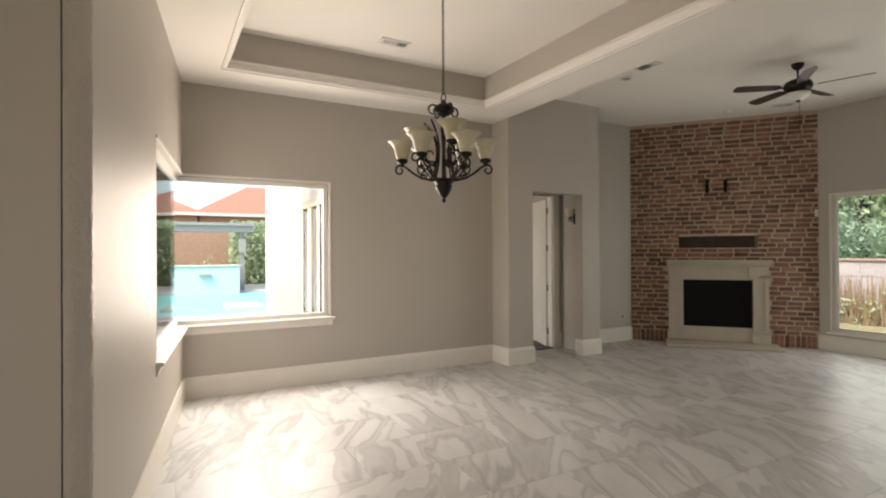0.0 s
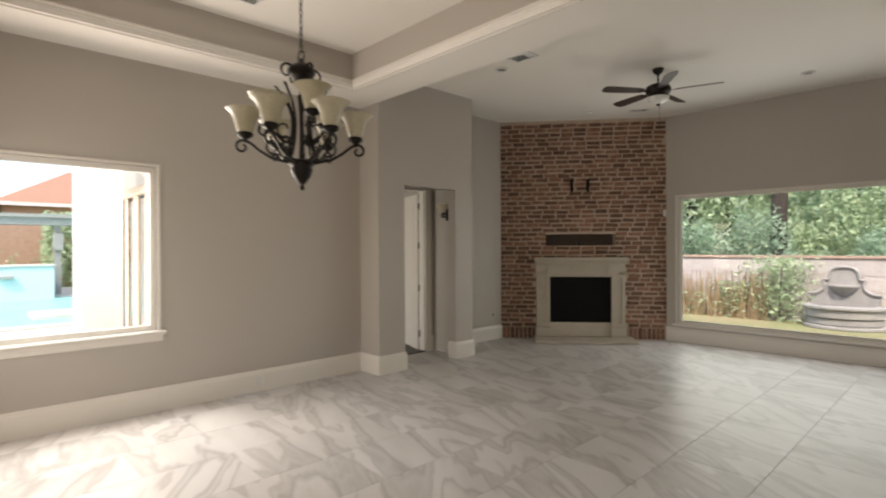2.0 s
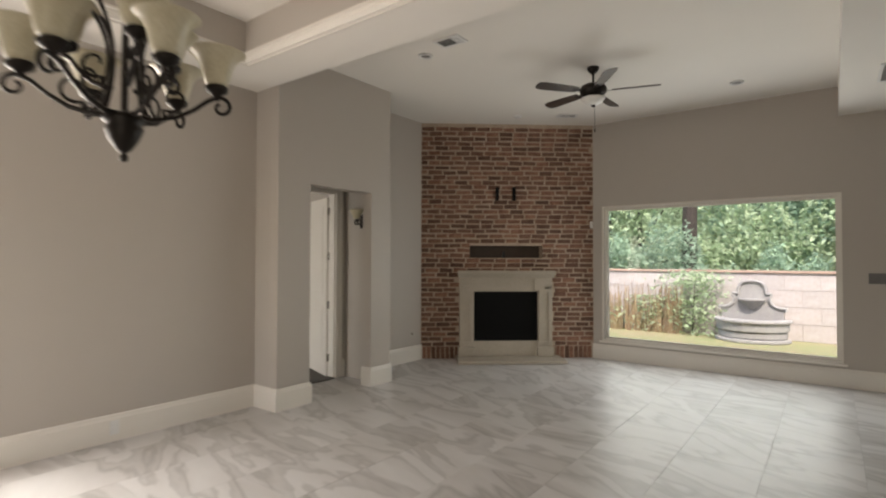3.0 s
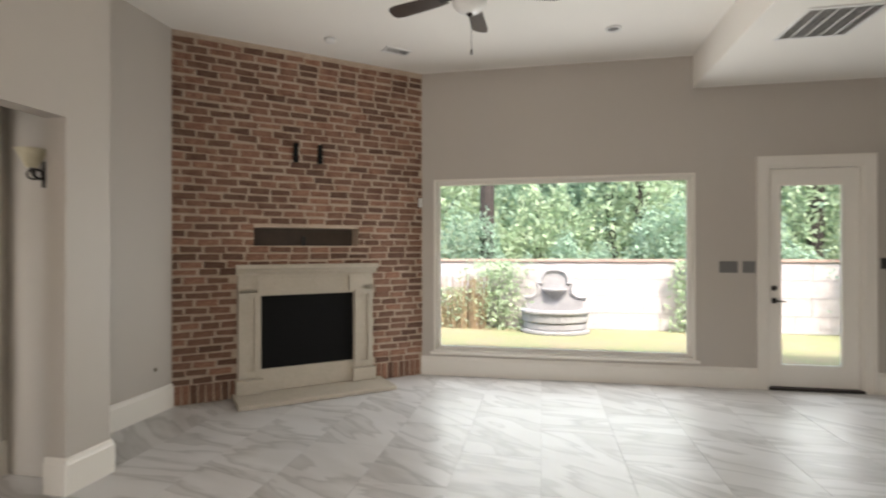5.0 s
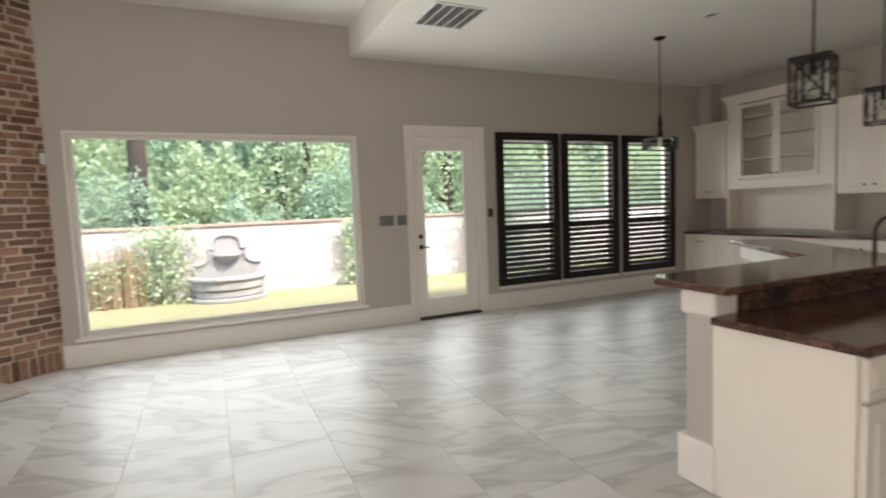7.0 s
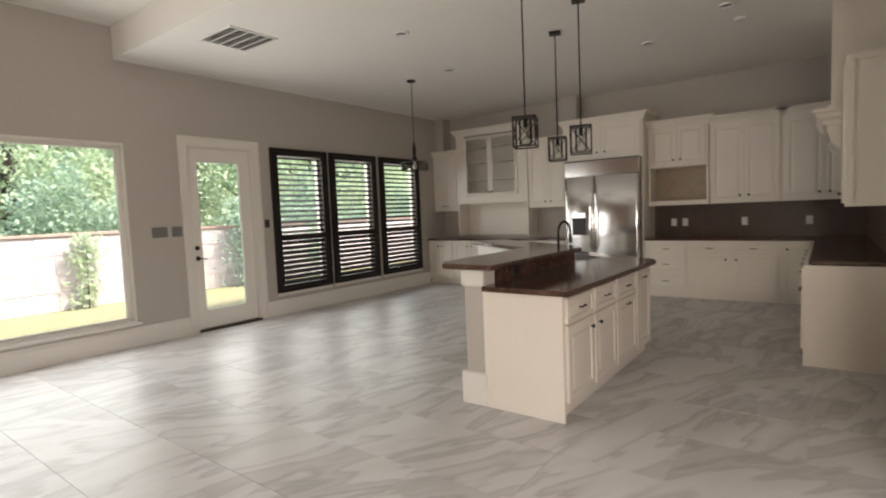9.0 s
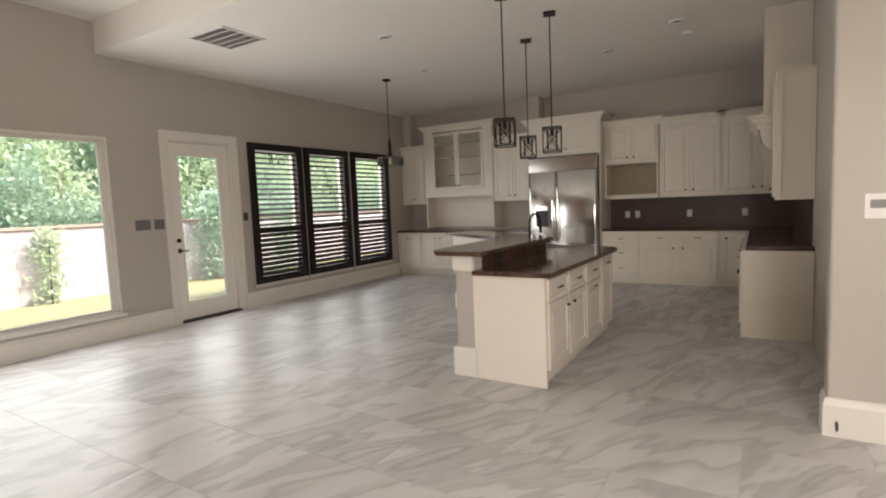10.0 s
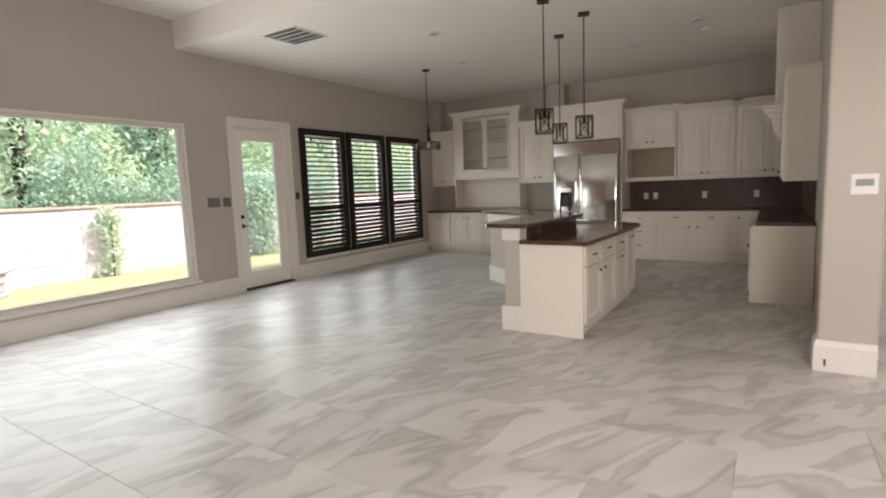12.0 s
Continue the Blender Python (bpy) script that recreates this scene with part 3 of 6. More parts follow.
# plantation shutters
def shutter(name, x0, x1, zlo, zhi, mid):
    s = tagged(new(name), "dark-stained plantation shutter with open louvres", "shutter", "shutters along the kitchen wall")
    f0, f1 = YW - 0.055, YW - 0.003
    w = 0.055
    part("frame", frame_ring(bmesh.new(), "y", f0, f1, x0, zlo, x1, zhi, w), SHUTTER, s)
    i0, i1 = x0 + w + 0.004, x1 - w - 0.004
    b0, b1 = zlo + w + 0.003, zhi - w - 0.003
    st = 0.05
    p = part("panel_frame", frame_ring(bmesh.new(), "y", f0 + 0.006, f1 - 0.012, i0, b0, i1, b1, st), SHUTTER, s)
    part("mid_rail", boxes((i0 + st, f0 + 0.006, mid - 0.045, i1 - st, f1 - 0.012, mid + 0.045)), SHUTTER, s)
    yc = (f0 + f1) / 2
    shared = None
    for lo, hi in ((b0 + st, mid - 0.045), (mid + 0.045, b1 - st)):
        n = round((hi - lo) / 0.078)
        for k in range(n):
            z = lo + (k + 0.5) * (hi - lo) / n
            if shared is None:
                bm = bmesh.new()
                h = (i1 - i0) / 2 - st
                prof = [(-0.040, -0.003), (-0.02, -0.0055), (0.02, -0.0055), (0.040, -0.003), (0.040, 0.003), (0.02, 0.0055), (-0.02, 0.0055), (-0.040, 0.003)]
                ends = [[bm.verts.new((sx * h, a, c)) for a, c in prof] for sx in (-1, 1)]
                for j in range(8):
                    bm.faces.new((ends[0][j], ends[0][(j + 1) % 8], ends[1][(j + 1) % 8], ends[1][j]))
                bm.faces.new(ends[0])
                bm.faces.new(ends[1])
                slat = part("louvre", bm, SHUTTER, s)
                shared = slat.data
            else:
                slat = new("louvre", shared)
                slat.parent = s
            slat.matrix_basis = pose((x0 + x1) / 2, yc, z, 24 if lo > mid else 40)
        part("tilt_rod", boxes((i1 - st - 0.10, f0 - 0.012, lo + 0.03, i1 - st - 0.088, f0 - 0.002, hi - 0.03)), SHUTTER, s)
    return s


for k, (x0, x1) in enumerate(((-0.03, 1.03), (1.10, 2.18), (2.29, 3.41))):
    shutter("shutter", x0, x1, 0.34, 2.52, 1.17)
    a, b, c, d = SH[k]
    w = tagged(new("window_%d" % (k + 3)), "cream framed sash window behind dark shutters", "window", kind="structure")
    part("window_frame", frame_ring(bmesh.new(), "y", YW + 0.06, YW + 0.12, a, b, c, d, 0.05), TRIM, w)
    part("meeting_rail", boxes((a + 0.05, YW + 0.065, 1.38, c - 0.05, YW + 0.115, 1.43)), TRIM, w)
    for lo, hi in ((b + 0.05, 1.38), (1.43, d - 0.05)):
        pane = part("pane", boxes((a + 0.05, YW + 0.085, lo, c - 0.05, YW + 0.091, hi)), GLASS, w)
        pane.visible_shadow = False
    setting("shutter_sill", boxes((x0 - 0.01, YW - 0.03, 0.29, x1 + 0.01, YW - 0.001, 0.337), bevel=0.005), TRIM, "off-white sill under the shutter", "sill")

# white panelled door, standing open into the bedroom
bm = bmesh.new()
XV = -7.40
for a, b, c, d in ((4.70, 0, 4.78, 2.54), (5.70, 0, 5.80, 2.54), (4.78, 2.46, 5.70, 2.54)):
    box(bm, XV, a, b, XV + 0.022, c, d)
box(bm, XV + 0.022, 5.77, 0, XV + 0.034, 5.80, 2.54)
box(bm, XV + 0.022, 4.70, 2.515, XV + 0.034, 5.77, 2.54)
for a, b, c, d in ((4.78, 0, 4.80, 2.46), (5.68, 0, 5.70, 2.46), (4.80, 2.44, 5.68, 2.46)):
    box(bm, XV - 0.12, a, b, XV, c, d)
setting("door_frame", bm, TRIM, "off-white casing round the bedroom doorway", "trim")
door = empty("door_2", XV - 0.10, 5.685, 0.012, 160, "white two-panel door standing open into the bedroom", "door", kind="structure")
W, H, TH = 0.87, 2.39, 0.036
part("leaf", boxes((0.008, 0, 0, W, TH, H), bevel=0.002), DOORPAINT, door)
for lo, hi in ((0.22, 0.92), (1.08, 2.27)):
    for side in (-1, 1):
        bm = bmesh.new()
        ys = 0.0 if side < 0 else TH
        for a, b, c, d in ((0.13, lo, W - 0.13, lo + 0.03), (0.13, hi - 0.03, W - 0.13, hi), (0.13, lo + 0.03, 0.16, hi - 0.03), (W - 0.16, lo + 0.03, W - 0.13, hi - 0.03)):
            box(bm, a, ys, b, c, ys + side * 0.006, d, bevel=0.002)
        box(bm, 0.20, ys, lo + 0.07, W - 0.20, ys + side * 0.005, hi - 0.07, bevel=0.003)
        part("panel_moulding", bm, DOORPAINT, door)
for side in (-1, 1):
    bm = lathe(bmesh.new(), [(0.026, 0), (0.026, 0.006), (0.011, 0.012), (0.011, 0.03), (0.028, 0.045), (0.030, 0.055), (0.020, 0.066), (0.0, 0.068)], 16)
    bmesh.ops.transform(bm, matrix=pose(W - 0.06, TH if side > 0 else 0, 0.95, -90 * side), verts=bm.verts)
    part("knob", bm, IRON, door, "dark bronze knob", True)
for z in (0.25, 0.95, 1.6, 2.2):
    part("hinge", boxes((-0.012, 0.004, z - 0.05, 0.007, TH - 0.004, z + 0.05)), STEEL, door, "pale metal hinge")
setting("bedroom_threshold", boxes((XV - 0.13, 4.80, 0.0, XV + 0.03, 5.68, 0.014), bevel=0.004), THRESH, "dark wood strip between tile and carpet", "threshold")

# ---------------------------------------------------------------- brick chimney breast and fireplace
along = (BR1 - BR0)
BL = along.length
along.normalize()
out = Vector((along.y, -along.x))
BANG = math.degrees(math.atan2(along.y, along.x))
BM = Matrix.Translation((BR0.x, BR0.y, 0)) @ Matrix.Rotation(radians(BANG), 4, "Z")   # local x along the brick face, -y into the room
NI = (0.77, 1.60, 1.94, 1.80)      # recess over the mantel
FO = (0.84, 0.0, 1.84, 1.08)       # firebox
breast = tagged(new("wall_chimney"), "tumbled red-brown brick chimney breast with smeared mortar", "wall", kind="structure")
breast.matrix_world = BM
bed = pierced(bmesh.new(), "y", -0.004, 0.25, -0.02, BL + 0.02, 0, ZH, [NI, FO])
part("mortar_bed", bed, MORTAR, breast)
part("recess_lining", boxes((NI[0] - 0.02, 0.235, NI[1] - 0.02, NI[2] + 0.02, 0.26, NI[3] + 0.02)), material("recess_board", (0.10, 0.075, 0.06), 0.8, grain=0.5), breast)

# cast limestone surround
fp = tagged(new("fireplace"), "cast limestone mantel surround with black firebox", "fireplace")
fp.matrix_world = BM
F0, F1, Q = 0.60, 2.08, 0.10
for a, b in ((F0, 0.83), (1.85, F1)):
    bm = boxes((a, -Q, 0.20, b, 0.006, 1.16), bevel=0.004)
    part("leg", bm, LIMESTONE, fp)
    bm = frame_ring(bmesh.new(), "y", -Q - 0.018, -Q, a + 0.012, 0.23, b - 0.012, 1.10, 0.05)
    part("leg_panel", bm, LIMESTONE, fp)
    part("plinth", boxes((a - 0.02, -Q - 0.045, 0.055, b + 0.02, 0.006, 0.20), bevel=0.008), LIMESTONE, fp)
bm = boxes((F0, -Q, 1.07, F1, 0.006, 1.285), bevel=0.004)
part("frieze", bm, LIMESTONE, fp)
bm = boxes((0.96, -Q - 0.012, 1.115, 1.78, -Q, 1.13), (0.96, -Q - 0.012, 1.225, 1.78, -Q, 1.24), (0.96, -Q - 0.012, 1.13, 0.98, -Q, 1.225), (1.76, -Q - 0.012, 1.13, 1.78, -Q, 1.225))
box(bm, 0.80, -Q - 0.02, 1.10, 0.95, -Q, 1.26)
box(bm, 1.79, -Q - 0.02, 1.10, 1.94, -Q, 1.26)
part("frieze_panel", bm, LIMESTONE, fp)
bm = bmesh.new()
MANTEL = [(0.0, 1.285), (0.115, 1.285), (0.125, 1.305), (0.15, 1.32), (0.165, 1.345), (0.195, 1.352), (0.205, 1.362), (0.205, 1.392), (0.197, 1.40), (0.0, 1.40)]
ringa = [[bm.verts.new((F0 - 0.035 * (o / 0.205) + 0.0, -o if o else 0.006, z)) for o, z in MANTEL], [bm.verts.new((F1 + 0.035 * (o / 0.205), -o if o else 0.006, z)) for o, z in MANTEL]]
for j in range(len(MANTEL)):
    bm.faces.new((ringa[0][j], ringa[0][(j + 1) % len(MANTEL)], ringa[1][(j + 1) % len(MANTEL)], ringa[1][j]))
bm.faces.new(ringa[0])
bm.faces.new(ringa[1])
part("mantel_shelf", bm, LIMESTONE, fp)
part("apron", boxes((0.83, -Q + 0.02, 0.055, 1.85, 0.006, 0.29), bevel=0.004), LIMESTONE, fp)
part("hearth", boxes((F0 - 0.05, -0.52, 0.003, F1 + 0.12, 0.006, 0.05), bevel=0.008), LIMESTONE, fp, "low limestone hearth slab")
bm = boxes((0.80, 0.262, 0.0, 1.88, 0.30, 1.12), (0.81, 0.02, 0.29, 0.842, 0.26, 1.09), (1.838, 0.02, 0.29, 1.87, 0.26, 1.09), (0.842, 0.02, 1.076, 1.838, 0.26, 1.09), (0.842, 0.02, 0.27, 1.838, 0.26, 0.295))
part("firebox", bm, BLACK, fp, "soot-black firebox")
part("fire_screen", boxes((0.832, -0.06, 0.292, 1.848, -0.05, 1.068)), BLACK, fp, "black fire screen")
for u in (1.21, 1.48):
    b = tagged(new("wall_bracket"), "small black steel bracket on the brick", "bracket", "brackets over the mantel")
    b.matrix_world = BM @ pose(u, 0, 2.63)
    part("plate", boxes((-0.024, -0.045, -0.105, 0.024, -0.002, 0.105), bevel=0.004), BLACK, b)
b = tagged(new("cable_box"), "small black cable box in the brick recess", "box")
b.matrix_world = BM @ pose(1.35, 0.2, NI[1])
part("body", boxes((-0.02, 0.0, 0.0, 0.02, 0.034, 0.11), bevel=0.003), DARKPL, b)
b = tagged(new("wall_sensor"), "small white sensor on the corner of the brick", "sensor")
b.matrix_world = BM @ pose(BL - 0.03, -0.004, 2.14)
part("body", boxes((-0.022, -0.03, -0.055, 0.022, -0.004, 0.055), bevel=0.006), WHITEPL, b)

# ---------------------------------------------------------------- lamps, fan and small fixtures
def chandelier(x, y, ztip, zring):
    c = empty("chandelier", x, y, ztip, 1, "dark bronze scrolled chandelier with alabaster bell shades, hanging", "chandelier")
    H = zring - ztip
    bm = lathe(bmesh.new(), [(0.0, 0.0), (0.012, 0.006), (0.014, 0.02), (0.008, 0.03), (0.022, 0.04), (0.045, 0.075), (0.058, 0.11), (0.052, 0.125), (0.066, 0.135), (0.060, 0.15), (0.03, 0.165), (0.0, 0.165)], 18)
    part("bowl", bm, IRON, c, smooth=True)
    bm = lathe(bmesh.new(), [(0.0, -0.02), (0.03, -0.018), (0.058, 0.0), (0.074, 0.012), (0.070, 0.03), (0.052, 0.052), (0.024, 0.066), (0.012, 0.09), (0.0, 0.09)], 18)
    bmesh.ops.translate(bm, verts=bm.verts, vec=(0, 0, H - 0.115))
    part("crown", bm, IRON, c, smooth=True)
    part("stem", tube(bmesh.new(), [(0, 0, 0.15), (0, 0, H - 0.1)], 0.011), IRON, c)
    for k in range(8):
        a = 2 * math.pi * (k + 0.5) / 8
        pts = [(0.035 + 0.085 * (2 * s - 1) ** 2 * (1 if s > 0.5 else 0.5) + 0.012, 0.15 + s * (H - 0.33)) for s in [i / 12 for i in range(13)]]
        part("cage_bar", tube(bmesh.new(), [(r * math.cos(a), r * math.sin(a), z) for r, z in pts], 0.0065, 6), IRON, c)
    for k in range(4):
        a = 2 * math.pi * k / 4
        pts = [(0.045, H - 0.078)] + arc(0.082, H - 0.105, 0.040, 120, -200, 14, 0.014)
        part("top_scroll", tube(bmesh.new(), [(r * math.cos(a), r * math.sin(a), z) for r, z in pts], 0.0075, 6, 0.6), IRON, c)
    part("ring", tube(bmesh.new(), [(0.03 * math.cos(t), 0, H - 0.012 + 0.03 * math.sin(t)) for t in [2 * math.pi * i / 16 for i in range(17)]], 0.004, 6), IRON, c)

    def arm(a, r, zc, low):
        ca, sa = math.cos(a), math.sin(a)
        at = lambda q: [(u * ca, u * sa, w) for u, w in q]  # noqa: E731
        span = [(0.035, low), (r * 0.3, low - 0.005), (r * 0.55, low + 0.012), (r * 0.75, low + 0.045), (r * 0.9, low + 0.08), (r, low + 0.095)]
        curl = arc(r + 0.015, low + 0.062, 0.036, 110, -250, 14, 0.012)
        m = part("arm", tube(bmesh.new(), at(span + curl), 0.0085, 7, 0.65), IRON, c)
        part("scroll", tube(bmesh.new(), at([(r * 0.42, low + 0.0)] + arc(r * 0.5, low + 0.075, 0.05, -120, 190, 14, 0.014)), 0.007, 6, 0.6), IRON, m)
        cup = lathe(bmesh.new(), [(0.0, 0), (0.010, 0), (0.014, 0.018), (0.036, 0.03), (0.040, 0.045), (0.028, 0.055), (0.0, 0.055)], 14, r * ca, r * sa)
        bmesh.ops.translate(cup, verts=cup.verts, vec=(0, 0, low + 0.085))
        part("cup", cup, IRON, m, smooth=True)
        prof = [(0.030, 0.0), (0.040, 0.012), (0.048, 0.04), (0.055, 0.07), (0.068, 0.095), (0.090, 0.115), (0.096, 0.119), (0.092, 0.121), (0.066, 0.10), (0.052, 0.07), (0.044, 0.04), (0.034, 0.014), (0.0, 0.010)]
        sh = lathe(bmesh.new(), prof, 24, r * ca, r * sa, 0.0, 0)
        bmesh.ops.translate(sh, verts=sh.verts, vec=(0, 0, low + 0.135))
        part("shade", sh, ALABASTER, c, "mottled cream alabaster bell shade", True)

    for k in range(6):
        arm(2 * math.pi * k / 6, 0.278, 0, 0.155)
    for k in range(3):
        arm(2 * math.pi * k / 3 + radians(108), 0.178, 0, 0.25)
    z = H + 0.014
    k = 0
    while z < ZT - ztip - 0.05:
        t = [2 * math.pi * i / 10 for i in range(11)]
        pts = [(0.008 * math.cos(s) * (k % 2), 0.008 * math.cos(s) * ((k + 1) % 2), z + 0.016 + 0.019 * math.sin(s)) for s in t]
        part("chain_link", tube(bmesh.new(), pts, 0.0028, 5), IRON, c)
        z += 0.031
        k += 1
    bm = lathe(bmesh.new(), [(0.0, 0), (0.012, 0), (0.05, 0.02), (0.062, 0.035), (0.062, 0.046), (0.0, 0.046)], 18)
    bmesh.ops.translate(bm, verts=bm.verts, vec=(0, 0, ZT - ztip - 0.047))
    part("canopy", bm, IRON, c, smooth=True)
    return c


chandelier(-3.976, 1.80, 1.888, 2.602)


def ceiling_fan(x, y, ztop):
    f = empty("ceiling_fan", x, y, ztop, 0, "five-blade dark bronze ceiling fan with frosted light bowl", "ceiling fan")
    part("canopy", lathe(bmesh.new(), [(0.0, -0.075), (0.02, -0.075), (0.05, -0.05), (0.066, -0.02), (0.066, -0.001), (0.0, -0.001)], 20), IRON, f, smooth=True)
    part("downrod", tube(bmesh.new(), [(0, 0, -0.07), (0, 0, -0.19)], 0.013), IRON, f)
    part("motor", lathe(bmesh.new(), [(0.0, -0.345), (0.07, -0.345), (0.11, -0.33), (0.145, -0.29), (0.15, -0.25), (0.13, -0.215), (0.09, -0.195), (0.04, -0.18), (0.0, -0.18)], 24), IRON, f, smooth=True)
    part("light_bowl", lathe(bmesh.new(), [(0.0, -0.435), (0.05, -0.43), (0.095, -0.405), (0.125, -0.37), (0.13, -0.35), (0.10, -0.346), (0.0, -0.346)], 24), FROST, f, "white frosted glass light bowl", True)
    part("finial", lathe(bmesh.new(), [(0.0, -0.455), (0.012, -0.452), (0.024, -0.44), (0.022, -0.43), (0.0, -0.43)], 14), IRON, f, smooth=True)
    part("pull_chain", tube(bmesh.new(), [(0.012, 0.01, -0.44), (0.012, 0.01, -0.70)], 0.0022, 5), IRON, f)
    part("pull_knob", lathe(bmesh.new(), [(0.0, -0.74), (0.007, -0.735), (0.007, -0.70), (0.0, -0.695)], 8, 0.012, 0.01), IRON, f)
    for k in range(5):
        a = radians(18 + 72 * k)
        bm = bmesh.new()
        pts = [(0.20, -0.05), (0.30, -0.062), (0.62, -0.074), (0.69, -0.062), (0.71, -0.03), (0.71, 0.03), (0.69, 0.062), (0.62, 0.074), (0.30, 0.062), (0.20, 0.05)]
        lo = [bm.verts.new((u, v, -0.003)) for u, v in pts]
        hi = [bm.verts.new((u, v, 0.003)) for u, v in pts]
        bm.faces.new(lo)
        bm.faces.new(hi)
        for i in range(len(pts)):
            bm.faces.new((lo[i], lo[(i + 1) % len(pts)], hi[(i + 1) % len(pts)], hi[i]))
        bmesh.ops.transform(bm, matrix=pose(0, 0, -0.275, 0, 0, math.degrees(a)) @ pose(0, 0, 0, 12), verts=bm.verts)
        blade = part("blade", bm, BLADE, f, "dark wood blade")
        bm = boxes((0.10, -0.025, -0.006, 0.26, 0.025, -0.0035), bevel=0.001)
        bmesh.ops.transform(bm, matrix=pose(0, 0, -0.275, 0, 0, math.degrees(a)) @ pose(0, 0, 0, 12), verts=bm.verts)
        part("blade_iron", bm, IRON, blade)
    return f


ceiling_fan(-4.26, 6.74, ZH)


def pendant(x, y, zc, group):
    """A stem from a square canopy to a small open cage drum with a glass cylinder inside."""
    p = empty("pendant_lamp", x, y, ZL, 20, "black metal cage pendant lamp on a long rod", "pendant lamp", group)
    part("canopy", boxes((-0.062, -0.062, -0.024, 0.062, 0.062, -0.001), bevel=0.006), IRON, p)
    d = zc - ZL
    part("rod", tube(bmesh.new(), [(0, 0, -0.02), (0, 0, d + 0.13)], 0.0065), IRON, p)
    part("top_plate", boxes((-0.1, -0.1, d + 0.118, 0.1, 0.1, d + 0.13)), IRON, p)
    cage = part("bottom_ring", boxes((-0.1, -0.1, d - 0.13, 0.1, -0.088, d - 0.118), (-0.1, 0.088, d - 0.13, 0.1, 0.1, d - 0.118), (-0.1, -0.088, d - 0.13, -0.088, 0.088, d - 0.118), (0.088, -0.088, d - 0.13, 0.1, 0.088, d - 0.118)), IRON, p)
    for sx, sy in ((-1, -1), (1, -1), (1, 1), (-1, 1)):
        part("post", boxes((sx * 0.1, sy * 0.1, d - 0.118, sx * 0.088, sy * 0.088, d + 0.118)), IRON, cage)
    for k in range(4):
        m = pose(0, 0, 0, 0, 0, 90 * k)
        for s in (-1, 1):
            bm = tube(bmesh.new(), [(s * 0.09, -0.094, d - 0.118), (-s * 0.09, -0.094, d + 0.118)], 0.004, 4)
            bmesh.ops.transform(bm, matrix=m, verts=bm.verts)
            part("brace", bm, IRON, cage)
    part("glass_cylinder", lathe(bmesh.new(), [(0.055, d - 0.10), (0.055, d + 0.10), (0.052, d + 0.10), (0.052, d - 0.10)], 18), CABGLASS, p, "clear glass cylinder", True)
    part("socket", lathe(bmesh.new(), [(0.0, d + 0.04), (0.018, d + 0.04), (0.018, d + 0.118), (0.0, d + 0.118)], 10), IRON, p)
    return p


for x, y, z in ((-0.65, 4.64, 2.12), (0.75, 4.97, 2.11), (0.05, 4.42, 2.09)):
    pendant(x, y, z, "pendants over the island")
p = empty("pendant_lamp", 1.20, 7.42, ZL, 0, "bronze pendant lamp with a wide clear glass shade", "pendant lamp")
part("canopy", lathe(bmesh.new(), [(0.0, -0.03), (0.05, -0.025), (0.065, -0.012), (0.065, -0.001), (0.0, -0.001)], 18), IRON, p, smooth=True)
part("rod", tube(bmesh.new(), [(0, 0, -0.02), (0, 0, -0.90)], 0.006), IRON, p)
part("neck", lathe(bmesh.new(), [(0.0, -1.16), (0.035, -1.16), (0.04, -1.12), (0.022, -1.08), (0.03, -1.0), (0.018, -0.92), (0.008, -0.87), (0.0, -0.87)], 16), IRON, p, smooth=True)
part("shade", lathe(bmesh.new(), [(0.04, -1.165), (0.195, -1.17), (0.205, -1.18), (0.205, -1.295), (0.198, -1.295), (0.198, -1.183), (0.19, -1.177), (0.04, -1.172)], 32), SEEDED, p, "wide clear seeded glass shade", True)
part("bulb", lathe(bmesh.new(), [(0.0, -1.28), (0.018, -1.272), (0.03, -1.245), (0.026, -1.21), (0.013, -1.185), (0.013, -1.16), (0.0, -1.16)], 14), FROST, p, "white bulb", True)


def vent(name, x, y, z, w, l, slats, label, rz=0.0):
    v = empty(name, x, y, z, rz, label, "vent")
    # dark sheet stands in for the unlit duct; the ceiling is not cut
    part("duct_shade_sheet", boxes((-w / 2 + 0.01, -l / 2 + 0.01, -0.003, w / 2 - 0.01, l / 2 - 0.01, -0.001)), DARKPL, v)
    bm = boxes((-w / 2, -l / 2, -0.012, w / 2, -l / 2 + 0.025, -0.0005), (-w / 2, l / 2 - 0.025, -0.012, w / 2, l / 2, -0.0005), (-w / 2, -l / 2 + 0.025, -0.012, -w / 2 + 0.025, l / 2 - 0.025, -0.0005), (w / 2 - 0.025, -l / 2 + 0.025, -0.012, w / 2, l / 2 - 0.025, -0.0005))
    part("frame", bm, WHITEPL, v)
    n = slats
    shared = None
    for k in range(n):
        u = -w / 2 + 0.025 + (k + 0.5) * (w - 0.05) / n
        s = new("slat", shared) if shared else part("slat", boxes((-(0.22 if l > 0.4 else 0.2) * w / n, -l / 2 + 0.025, -0.001, (0.22 if l > 0.4 else 0.2) * w / n, l / 2 - 0.025, 0.001)), WHITEPL, v)
        shared = s.data
        s.parent = v
        s.matrix_basis = pose(u, 0, -0.0075, 0, -35 if l > 0.4 or k > n * 0.6 else 35)
    return v


vent("ceiling_vent", -5.93, 2.30, ZT, 0.32, 0.15, 16, "white slatted ceiling vent in the dining tray", 90)
vent("ceiling_vent", -5.14, 5.20, ZH, 0.30, 0.20, 12, "white slatted ceiling vent in the living room", 0)
vent("ceiling_vent", -5.30, 8.40, ZH, 0.30, 0.16, 12, "white slatted ceiling vent near the chimney", 40)
